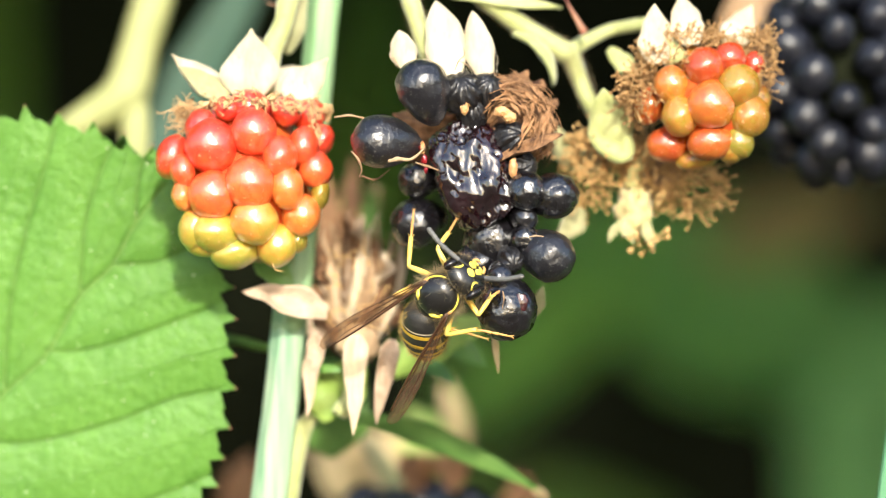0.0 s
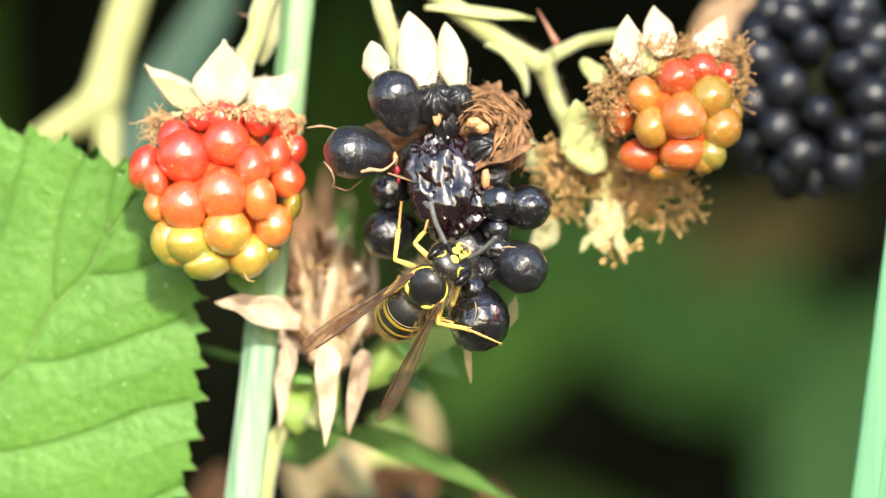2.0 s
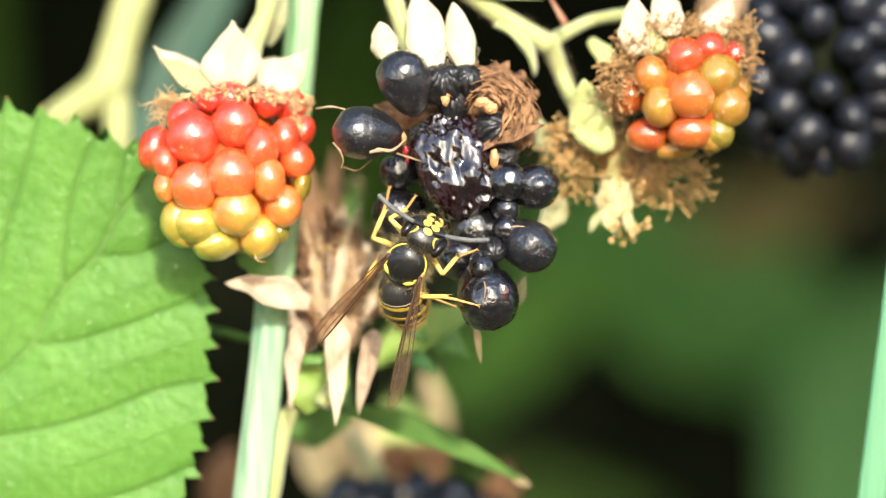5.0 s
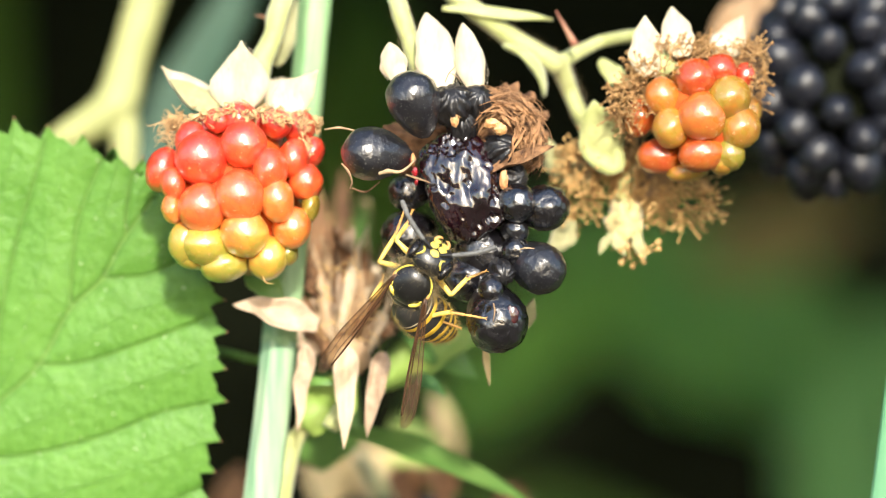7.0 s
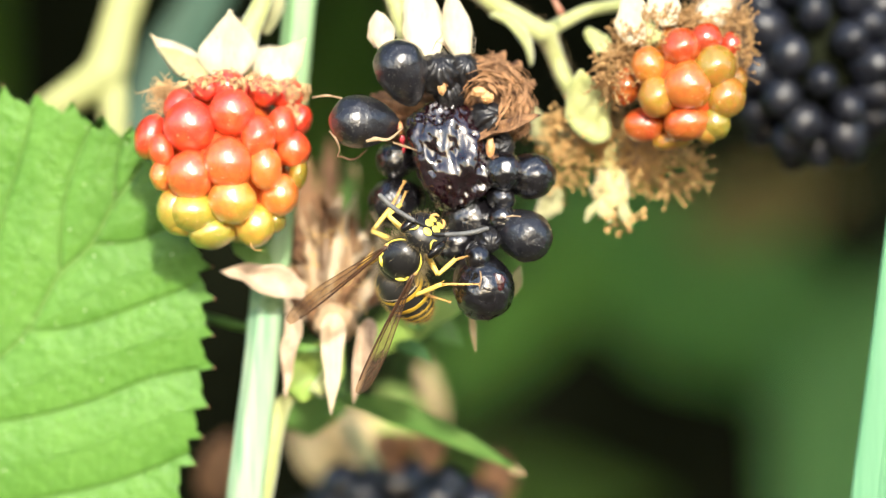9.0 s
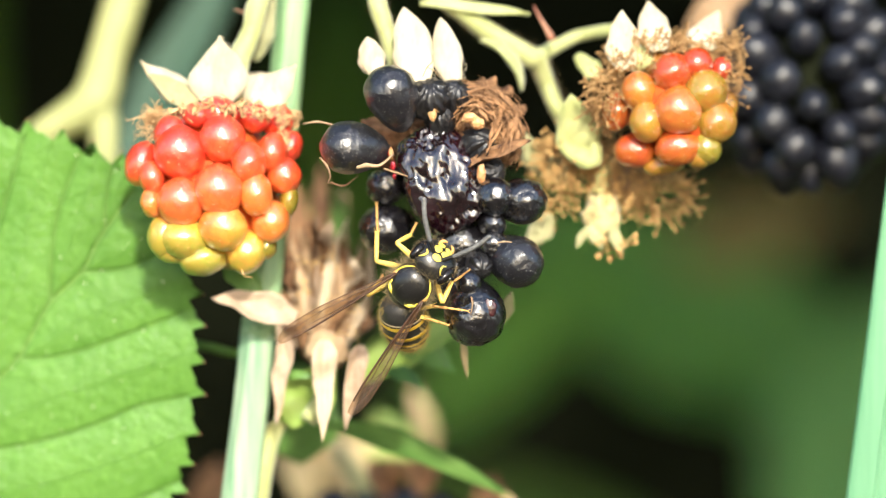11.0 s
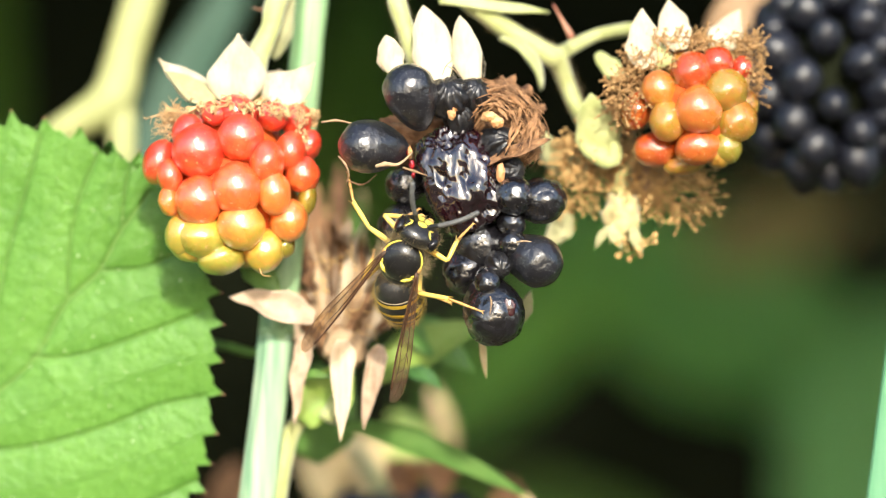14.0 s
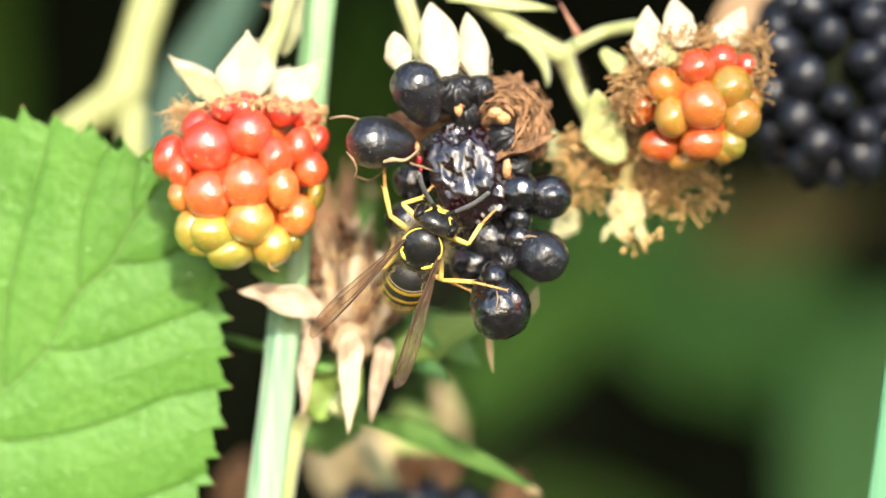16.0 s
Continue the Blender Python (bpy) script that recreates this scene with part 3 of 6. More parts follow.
def front_drupelet(parent, key, c, half, x, z, wide, tall, rng, swell=1.03):
    """A drupelet on the sunny side, set on the berry's round so that it sits among its neighbours."""
    r = (wide + tall) / 2
    dx, dz = (x - c.x) / half.x, (z - c.z) / half.z
    y = c.y - half.y * math.sqrt(max(0.03, 1 - dx * dx - dz * dz)) + r * 0.8
    turn = Matrix.Rotation(rng.uniform(-0.3, 0.3), 3, "Y") @ Matrix.Rotation(1.57, 3, "X")
    axes = [turn.col[k] for k in range(3)]
    piece("drupelet", SKINS[key][rng.randrange(4)], parent, (x, y, z), (wide * swell, tall * swell, r * 1.14), axes)


def felt(parent, base, tip, width, count, seed):
    """Short white felt that stands off a sepal's edges."""
    rng = random.Random(seed)
    bm = bmesh.new()
    b, t = Vector(base), Vector(tip)
    a, s, h = frame_of(t - b, (0, -1, 0.3))
    for _ in range(count):
        u, side = rng.random(), rng.choice((-1, 1))
        w = width * 0.5 * (0.55 + 0.45 * u / 0.25 if u < 0.25 else (1 - ((u - 0.25) / 0.75) ** 1.6))
        p = b + (t - b) * u + s * side * w * rng.uniform(0.85, 1.0) - Vector((0, rng.uniform(0, 0.3), 0))
        d = (s * side + a * rng.uniform(-0.1, 0.9) + h * rng.uniform(-0.5, 0.5)).normalized()
        tube(bm, [p, p + d * rng.uniform(0.05, 0.16)], [0.03, 0.012], sides=3, per=1)
    part("hair", bm, CREAM, parent, kind="stuff")


def unripe_berry():
    rng = random.Random(2)
    c = Vector((-17.71, 2.6, 5.99))
    b = thing("unripe_blackberry", (-13.69, 7, 23.05), "unripe blackberry ripening from yellow-green to red, hanging on its stalk", "berry")
    bm = bmesh.new()
    ball(bm, c, (5.6, 4.6, 6.4), seg=24, rings=16, lump=0.05)
    part("receptacle", bm, CORE, b)
    half = Vector((7.8, 6.6, 8.0))
    for x, z, wide, tall, key in (
        (-23.95, 8.13, 1.40, 2.00, "r"),
        (-22.94, 6.88, 1.10, 1.50, "r"),
        (-21.44, 10.79, 1.30, 1.60, "r"),
        (-20.45, 9.10, 2.30, 2.40, "r"),
        (-16.70, 10.30, 2.00, 2.10, "r"),
        (-17.10, 12.60, 1.80, 1.50, "r"),
        (-19.03, 12.45, 1.20, 1.10, "r"),
        (-14.36, 8.08, 1.50, 1.90, "o"),
        (-12.30, 9.04, 1.35, 1.75, "r"),
        (-13.90, 12.20, 1.40, 1.30, "r"),
        (-11.89, 11.90, 1.40, 1.50, "r"),
        (-10.74, 9.69, 1.00, 1.40, "r"),
        (-11.29, 7.03, 1.50, 1.60, "r"),
        (-20.33, 4.77, 2.10, 2.15, "o"),
        (-17.02, 5.77, 2.15, 2.30, "o"),
        (-13.75, 5.42, 1.45, 2.00, "o"),
        (-12.50, 3.01, 1.65, 1.85, "o"),
        (-16.67, 2.51, 2.10, 2.10, "y"),
        (-20.10, 1.55, 2.30, 1.90, "y"),
        (-21.90, 1.90, 1.40, 2.00, "y"),
        (-14.70, 0.35, 1.80, 1.95, "y"),
        (-18.50, -0.20, 2.15, 1.60, "y"),
        (-22.94, 4.67, 1.00, 1.30, "o"),
        (-10.89, 4.87, 0.80, 1.50, "v"),
        (-21.20, 0.50, 1.60, 1.20, "y"),
        (-12.90, 0.75, 0.90, 1.10, "v"),
    ):
        front_drupelet(b, key, c, half, x, z, wide, tall, rng)
    for i in range(26):
        z = 1 - 2 * (i + 0.5) / 26
        w = i * 2.399963
        y = math.sin(w) * math.sqrt(1 - z * z)
        if y < 0.15:
            continue
        p = c + Vector((math.cos(w) * math.sqrt(1 - z * z) * 6.0, y * 5.6, z * 6.2))
        drupelet(b, "r" if z > 0.2 else "o" if z > -0.4 else "y", p, c, 1.75, rng)
    crown = Vector((-17.08, 3, 13.25))
    for base, tip, w, bow, lab in (((-16.93, 2, 13.37), (-16.83, 0.6, 19.48), 5.6, -0.06, ""), ((-19.42, 2.5, 14.24), (-24.08, 1.4, 17.31), 3.0, -0.10, ""),
                              ((-14.29, 2.5, 13.74), (-10.23, 1.2, 16.9), 3.7, -0.12, ""), ((-16.95, 6, 14.01), (-18.61, 9, 16.92), 4.0, 0.1, ""), ((-15.43, 6, 14.01), (-13.5, 9, 16.51), 4.0, 0.1, "")):
        bm = bmesh.new()
        blade(bm, base, tip, w, (0.15, -1, 0.5), bow=bow, cup=-0.25, thick=0.35, wave=0.15, seed=w, widest=0.25, shape=1.35)
        part("sepal", bm, CREAM, b)
        if bow > -0.09:
            felt(b, base, tip, w, 70, round(w * 10))
    bm = bmesh.new()
    blade(bm, (-19.19, 1.9, 13.31), (-23.33, 0.5, 16.17), 3.0, (0.2, -0.8, 0.7), bow=-0.12, cup=0.5, thick=0.3, wave=0.2, seed=8, widest=0.3)
    part("sepal", bm, SEPAL_GREEN, b, "curled pale green inner face of a sepal")
    bm = bmesh.new()
    tube(bm, [(-16.66, 5, 13.97), (-15.43, 6, 17.81), (-14.43, 6.5, 20.12), (-13.69, 7, 23.05), (-12.5, 10, 26.44), (-10.58, 15, 29.62)], [1.6, 1.0, 0.9, 1.0, 1.0, 1.0], sides=12, rough=0.15)
    part("stalk", bm, STALK, b, "pale green felted stalk")
    bm = bmesh.new()
    for _ in range(300):
        w = rng.uniform(-0.3, math.pi + 0.3)
        k = rng.uniform(0.86, 1.08)
        p = crown + Vector((math.cos(w) * 6.3 * k, -math.sin(w) * 5.2 * k + 0.4, rng.gauss(0.1, 0.35) - abs(math.cos(w)) * 1.0))
        d = Vector((math.cos(w) * 0.8 + rng.gauss(0, 0.6), -abs(rng.gauss(0.4, 0.3)), rng.gauss(-0.5, 0.5))).normalized() * rng.uniform(0.35, 1.0)
        thick = rng.choice((0.03, 0.04, 0.055, 0.08))
        tube(bm, [p, p + d * 0.5 + Vector((rng.gauss(0, 0.2), rng.gauss(0, 0.2), rng.gauss(0, 0.2))), p + d], [thick, thick * 1.2, thick * 0.5], sides=5, per=3, rough=0.4, seed=w)
        if rng.random() < 0.4:
            blade(bm, p, p + d * 0.9, rng.uniform(0.2, 0.5), (rng.gauss(0, 0.5), -1, rng.gauss(0, 0.5)), bow=rng.uniform(-0.2, 0.2), cup=0.7, thick=0.06, wave=1.0, seed=rng.random() * 30, n=6, m=4)
    for _ in range(70):
        p = Vector((-22.6 + rng.gauss(0, 0.7), rng.uniform(-0.6, 2.6), 11.8 + rng.gauss(0, 0.8)))
        d = Vector((rng.gauss(-0.6, 0.5), rng.gauss(-0.3, 0.3), rng.gauss(-0.5, 0.5))).normalized() * rng.uniform(0.5, 1.7)
        tube(bm, [p, p + d * 0.5 + Vector((rng.gauss(0, 0.25), rng.gauss(0, 0.2), rng.gauss(0, 0.25))), p + d], [0.05, 0.045, 0.02], sides=4, per=4, rough=0.4, seed=p.x)
    for _ in range(130):
        z = rng.uniform(-2.4, 3.4)
        p = Vector((-11.46, 2.2, 10.11)) + Vector((rng.gauss(0.1, 0.3) - 0.10 * z * z * 0.3, rng.uniform(-2.8, 1.0), z))
        d = Vector((rng.gauss(0.15, 0.4), rng.gauss(-0.3, 0.4), rng.gauss(-0.4, 0.6))).normalized() * rng.uniform(0.4, 1.1)
        tube(bm, [p, p + d * 0.5 + Vector((rng.gauss(0, 0.15), rng.gauss(0, 0.1), rng.gauss(0, 0.15))), p + d], [0.075, 0.065, 0.045], sides=4, per=3)
    part("stamen", bm, FRIZZ, b, "withered brown stamens", kind="stuff")
    bm = bmesh.new()
    tube(bm, [(-15.06, -1, -1.25), (-14.75, -1.3, -1.84), (-14.06, -1.2, -1.94)], [0.07, 0.06, 0.04], sides=5, per=3)
    part("style", bm, STAMEN, b)
    return b


def small_berry():
    rng = random.Random(3)
    c = Vector((24.62, 12, 13.44))
    b = thing("unripe_blackberry", (18.89, 13, 20.6), "small unripe blackberry, orange-red and olive, in brown withered stamens", "berry")
    bm = bmesh.new()
    ball(bm, c, (4.0, 3.2, 4.2), seg=20, rings=14, lump=0.05)
    part("receptacle", bm, CORE, b)
    half = Vector((5.2, 4.2, 5.5))
    for x, z, wide, tall, key in (
        (20.75, 14.91, 1.45, 1.60, "o"),
        (23.76, 16.57, 1.65, 1.60, "r"),
        (26.02, 17.32, 1.35, 1.30, "r"),
        (26.78, 14.81, 1.75, 1.80, "v"),
        (24.27, 13.05, 1.95, 2.00, "o"),
        (21.50, 12.05, 1.50, 1.70, "o"),
        (27.78, 12.04, 1.65, 1.80, "v"),
        (20.50, 9.53, 1.80, 1.45, "r"),
        (24.26, 9.68, 1.90, 1.50, "r"),
        (18.74, 13.05, 1.25, 1.60, "r"),
        (26.17, 8.98, 1.10, 1.10, "v"),
        (23.26, 8.18, 1.80, 0.85, "v"),
        (26.88, 9.68, 1.30, 1.40, "v"),
        (28.28, 16.82, 0.90, 1.10, "r"),
    ):
        front_drupelet(b, {"r": "sr", "o": "so"}.get(key, key), c, half, x, z, wide, tall, rng, 1.13)
    for i in range(18):
        z = 1 - 2 * (i + 0.5) / 18
        w = i * 2.399963
        y = math.sin(w) * math.sqrt(1 - z * z)
        if y > 0.2:
            drupelet(b, "v", c + Vector((math.cos(w) * math.sqrt(1 - z * z) * 4.2, y * 4.2, z * 4.4)), c, 1.5, rng)
    for base, tip, w in (((19.57, 11, 16.75), (19.26, 12, 22.3), 3.4), ((22.71, 12, 18.59), (21.73, 13, 23.18), 3.4), ((26.19, 14, 18.68), (28.46, 17, 22.47), 3.2)):
        bm = bmesh.new()
        blade(bm, base, tip, w, (0.1, -1, 0.4), bow=-0.08, cup=-0.2, thick=0.3, wave=0.15, seed=w)
        part("sepal", bm, CREAM, b)
    bm = bmesh.new()
    tube(bm, [(21.48, 13, 17.09), (19.67, 13, 19.67), (18.89, 13, 20.6)], [1.2, 0.7, 0.6], sides=10)
    part("stalk", bm, STALK, b)
    bm = bmesh.new()
    stamens(bm, (22.71, 13.6, 17.3), (4.8, 4.0, 2.6), 520, (0, -0.1, 0.2), rng, (0.15, 0.8), 0.06, 1.9)
    stamens(bm, (28.93, 13.6, 17.07), (1.2, 3, 3), 200, (0.5, -0.1, 0.1), rng, (0.15, 0.7), 0.06, 1.9)
    stamens(bm, (17.82, 12, 14.21), (1.6, 2, 2), 230, (-0.4, -0.2, 0), rng, (0.15, 0.7), 0.06, 1.9)
    part("stamen", bm, CRUMB, b, "withered brown stamens", kind="stuff")
    return b


def eaten_berry():
    rng = random.Random(4)
    c = Vector((3.34, 5, 5.62))
    b = thing("ripe_blackberry", (-3.16, 8, 23.21), "half-eaten blackberry with wet purple pulp and glossy black drupelets", "berry")
    # the open heart
    bm = bmesh.new()
    a, s, h = frame_of((0.40, -0.12, -1.0), (0, -1, 0))
    ball(bm, (0, 0, 0), (1, 1, 1), seg=200, rings=150)
    for v in bm.verts:
        d = v.co
        k = (abs(d.x) ** 3.2 + abs(d.y) ** 3.2 + abs(d.z) ** 3.2) ** (-1 / 3.2)
        q = d * k
        lumps = 0.11 * noise.noise(Vector((q.x * 2.1 + q.z * 0.5, q.y * 2.1, q.z * 1.9 + 4))) + 0.058 * noise.noise(Vector((q.x * 4.4 + q.z, q.y * 4.0, q.z * 3.4))) + 0.013 * noise.noise(q * 9)
        torn = noise.noise(Vector((q.x * 3.3, q.y * 3.0, q.z * 2.6 + 9))) + 0.55 * noise.noise(q * 7.5 + Vector((3, 1, 8)))
        dents = -0.13 * max(0.0, torn - 0.12)
        k *= 1 + lumps + dents
        v.co = Vector((2.75, 4.0, 6.55)) + s * (d.x * 3.45 * k) + h * (d.y * 3.3 * k) + a * (d.z * 4.9 * k)
    part("pulp", bm, PULP, b, "wet dark purple pulp")
    # full drupelets: head, neck, radius, key
    for px, neck, r, key, mat in (
        ((-1.85, 0.5, 14.55), (-0.4, 2, 11.0), 2.38, "b", BLACK), ((-5.75, 1, 9.57), (-1.9, 2.5, 9.4), 2.38, "b", BLACK),
        ((10.06, 2.4, 4.73), (7.37, 4, 4.85), 2.05, "w", WET), ((7.43, 1.6, 5.17), (6.62, 4, 5.61), 1.75, "w", WET),
        ((9.49, 1.6, -0.7), (6.62, 4, 0.81), 2.30, "b", BLACK), ((5.66, 0.6, -5.46), (4.84, 3, -1.96), 2.70, "w", WET),
        ((6.09, 2.8, 9.87), (4.35, 4.5, 9.15), 1.55, "w", WRINKLED), ((-2.49, 6.4, 2.34), (0.31, 7, 3.1), 2.25, "w", WET),
        ((-2.39, 6, 6.24), (-0.2, 6, 6.14), 1.70, "w", WET), ((4.45, 4.6, 0.81), (3.35, 6, 3.1), 2.60, "w", WET),
        ((1.71, 2.2, 13.88), (2.07, 4, 12.42), 1.85, "w", WRINKLED), ((3.83, 2.8, 14.15), (3.34, 4.4, 12.69), 1.50, "w", WRINKLED), ((2.57, 2.6, 12.13), (2.83, 4.4, 10.16), 1.30, "w", WRINKLED),
        ((7.34, 2.2, 2.66), (6.11, 4, 3.08), 1.15, "w", WET), ((6.06, 0.6, -1.1), (5.34, 3, 0.05), 1.05, "w", WRINKLED),
        ((5.04, -0.4, -2.55), (4.82, 2, -1.21), 1.15, "w", WET), ((7.33, 1.8, 0.8), (6.11, 4, 1.06), 1.35, "w", WET), ((3.24, 4.5, -1.47), (3.35, 6, 0.56), 2.2, "w", WET),
        ((7.11, 3.6, 7.37), (5.37, 5, 7.14), 1.3, "w", WRINKLED)):
        head, nk = Vector(px), Vector(neck)
        bm = bmesh.new()
        ax = frame_of(head - nk, (0, -1, 0.2))
        lump = 0.08 if mat is WRINKLED else 0.05
        ball(bm, (0, 0, 0), (r, r, r), seg=56, rings=36, lump=lump, freq=1.8 if mat is WRINKLED else 1.7, seed=head.x)
        reach = (head - nk).length
        for v in bm.verts:
            q = v.co.copy()
            if q.z < 0:
                f = -q.z / r
                q.z -= f * f * max(0, reach - r) * 0.95
                slim = 1 + (0.10 * f - 0.16 * f ** 3 if mat is BLACK else 0.12 * f - 0.20 * f ** 3) * min(1, max(0, reach - r * 0.6) / r)
                q.x, q.y = q.x * slim, q.y * slim
            if mat is WET:
                q *= 1 + 0.032 * noise.noise(q * 1.5 + head) + 0.014 * noise.noise(q * 3.6 + head) - 0.08 * max(0.0, noise.noise(q * 0.9 + head * 2) - 0.25)
            if mat is WRINKLED:
                k = 1 + 0.11 * math.sin(math.atan2(q.y, q.x) * 11 + 5 * noise.noise(q * 0.6 + head)) + 0.04 * math.sin(math.atan2(q.y, q.x) * 25 + 6 * noise.noise(q * 0.8))
                q.x, q.y = q.x * k, q.y * k
            v.co = head + ax[1] * q.x + ax[2] * q.y + ax[0] * q.z
        part("drupelet", bm, mat, b)
    bm = bmesh.new()
    ball(bm, (6.85, -1.60, -4.75), (0.60, 0.14, 0.72), seg=24, rings=16, lump=0.3, freq=2, seed=5)
    part("bruise", bm, BRUISE, b, "dark red bruised spot")
    # dried receptacle on the far side
    bm = bmesh.new()
    ball(bm, (6.15, 6.5, 11.48), (3.7, 3.2, 4.0), seg=90, rings=64, lump=0.26, freq=4, seed=7)
    for v in bm.verts:
        v.co += Vector((0.5 * noise.noise(v.co * 1.1), 0.6 * noise.noise(v.co * 0.9 + Vector((9, 0, 0))), 0.5 * noise.noise(v.co * 1.3 + Vector((0, 9, 0)))))
    part("husk", bm, HUSK, b, "dry brown fibrous husk")
    bm = bmesh.new()
    ball(bm, (2.35, 8, 10.51), (6.6, 2.2, 3.4), seg=80, rings=50, lump=0.3, freq=5, seed=3)
    part("husk", bm, HUSK, b)
    bm = bmesh.new()
    for _ in range(110):
        w, k = rng.uniform(-0.7, 2.2), rng.uniform(0.35, 1.06)
        p0 = Vector((5.71, 4.2, 11.06)) + Vector((4.2 * math.sin(w) * k, rng.uniform(-0.4, 0.8) - 2.4 * math.sqrt(max(0, 1.15 - k * k)), 4.2 * math.cos(w) * k))
        turn = rng.gauss(0.0, 0.28) if rng.random() < 0.8 else rng.gauss(0, 1.2)
        d = Vector((math.cos(w + turn), rng.gauss(0, 0.2), -math.sin(w + turn))) * rng.uniform(0.8, 3.8)
        bulge = Vector((math.sin(w), -0.25, math.cos(w))) * d.length * 0.12
        thick = rng.choice((0.02, 0.025, 0.035, 0.05))
        tube(bm, [p0 - d * 0.5, p0 - d * 0.15 + bulge, p0 + d * 0.2 + bulge, p0 + d * 0.5], [thick * 0.6, thick, thick * 0.4], sides=4, per=3, rough=0.4, seed=w)
    for _ in range(65):
        w, k = rng.uniform(-0.7, 2.2), rng.uniform(0.35, 0.98)
        p0 = Vector((5.71, 4, 11.06)) + Vector((4.1 * math.sin(w) * k, rng.uniform(-0.3, 0.6) - 2.5 * math.sqrt(max(0, 1.15 - k * k)), 4.1 * math.cos(w) * k))
        turn = rng.gauss(0.0, 0.3)
        d = Vector((math.cos(w + turn), rng.gauss(0, 0.3), -math.sin(w + turn))) * rng.uniform(1.2, 3.6)
        blade(bm, p0 - d * 0.5, p0 + d * 0.5, rng.choice((0.12, 0.18, 0.25, 0.4)), (math.sin(w) * 0.6 + rng.gauss(0, 0.4), -0.8, math.cos(w) * 0.6 + rng.gauss(0, 0.4)), bow=rng.uniform(0.04, 0.12), cup=0.4, thick=0.05, wave=1.2, seed=rng.random() * 30, n=8, m=4)
    part("fibre", bm, HUSK, b, "frayed brown fibres", kind="stuff")
    for p, r in (((5.21, 0.9, 12.18), (0.7, 0.4, 0.45)), ((5.91, 0.9, 11.68), (0.6, 0.4, 0.5)), ((1.9, 0.8, 12.47), (0.35, 0.25, 0.55)), ((2.41, 1, 12.98), (0.25, 0.2, 0.3)), ((6.22, 1.2, 7.17), (0.4, 0.3, 0.85)), ((-1.8, 1, 8.97), (0.22, 0.3, 0.55))):
        bm = bmesh.new()
        ball(bm, p, r, seg=30, rings=20, lump=0.28, freq=2.6, seed=r[0] * 9)
        part("flesh", bm, FLESH, b, "orange bit of bare flesh")
    for p, r in (((-2.01, 1.6, 9.09), (0.22, 0.25, 0.25)), ((-1.66, 1.8, 7.94), (0.25, 0.25, 0.4)), ((-1.51, 2, 7.09), (0.16, 0.2, 0.3))):
        bm = bmesh.new()
        ball(bm, p, r, seg=20, rings=14, lump=0.7, freq=3, seed=p[2])
        part("juice", bm, JUICE, b, "bright red film of juice")
    for line, rad in (([(-9.65, 2, 11.71), (-8.22, 1.2, 11.84), (-6.47, 1.5, 11.49), (-4.74, 3, 11.38)], 0.10), ([(-8.08, -1.2, 8.62), (-7.47, -1.6, 7.87), (-7.18, -1.3, 7.03), (-7.38, -1, 6.33)], 0.11),
                      ([(-4.79, -1.2, 7.73), (-3.93, -1.6, 7.92), (-2.79, -1.5, 7.92), (-1.6, 0.6, 8.96)], 0.2), ([(-2.45, 0, 7.65), (-1.2, -0.4, 7.24), (-0.3, 0, 6.95)], 0.12),
                      ([(1.05, 0.5, 15.82), (1.4, 0, 16.65), (1.9, -0.2, 17.14), (1.8, -0.3, 17.84)], 0.05), ([(1.4, 0, 16.65), (2.1, 0, 16.3), (2.4, 0.5, 15.87)], 0.05),
                      ([(5.25, -1.9, -3.7), (5.35, -2.3, -4.4), (5.2, -2.35, -5.3)], 0.09), ([(7.6, 0.2, 1.05), (8.2, -0.3, 1.15), (8.9, -0.6, 1.1)], 0.09), ([(-7.24, 2, 6.48), (-5.99, 2.4, 6.19), (-4.74, 3, 7.1)], 0.09)):
        bm = bmesh.new()
        tube(bm, line, [rad * 0.8, rad, rad * 0.7, rad * 0.4], sides=6, per=5, rough=0.5)
        part("shred", bm, DRY, b)
    bm = bmesh.new()
    blade(bm, (4.57, 1.5, 7.58), (10.76, 2.2, 10.11), 1.3, (0, -1, 0.9), bow=0.03, cup=0.8, thick=0.15, wave=0.9, seed=4, widest=0.7)
    part("shred", bm, HUSK, b)
    for base, tip, w, bow in (((-3.03, 3.6, 15.99), (-3.93, 3.2, 19.5), 2.5, -0.04), ((0.96, 3.8, 15.19), (-0.61, 4.6, 22.2), 3.9, -0.03), ((3.94, 4, 14.95), (2.63, 4, 21.26), 2.7, -0.05)):
        bm = bmesh.new()
        blade(bm, base, tip, w, (0, -1, 0.4), bow=bow, cup=-0.2, thick=0.35, wave=0.12, seed=w, shape=0.8)
        part("sepal", bm, CREAM, b, "bleached cream sepal")
        felt(b, base, tip, w, 120, round(w * 10) + 1)
    bm = bmesh.new()
    tube(bm, [(0.81, 7, 13.79), (-0.97, 7, 16.84), (-2.14, 7.5, 19.92), (-3.16, 8, 23.21), (-3.9, 11, 25.48), (-4.36, 15, 27.55)], [1.3, 0.85, 0.8, 0.85, 0.9, 0.9], sides=12, rough=0.12)
    part("stalk", bm, STALK, b, "pale green felted stalk")
    hairs(b, [(-0.97, 7, 16.84), (-2.14, 7.5, 19.92), (-3.16, 8, 23.21)], 0.8, 260, 0.4, 5)
    return b


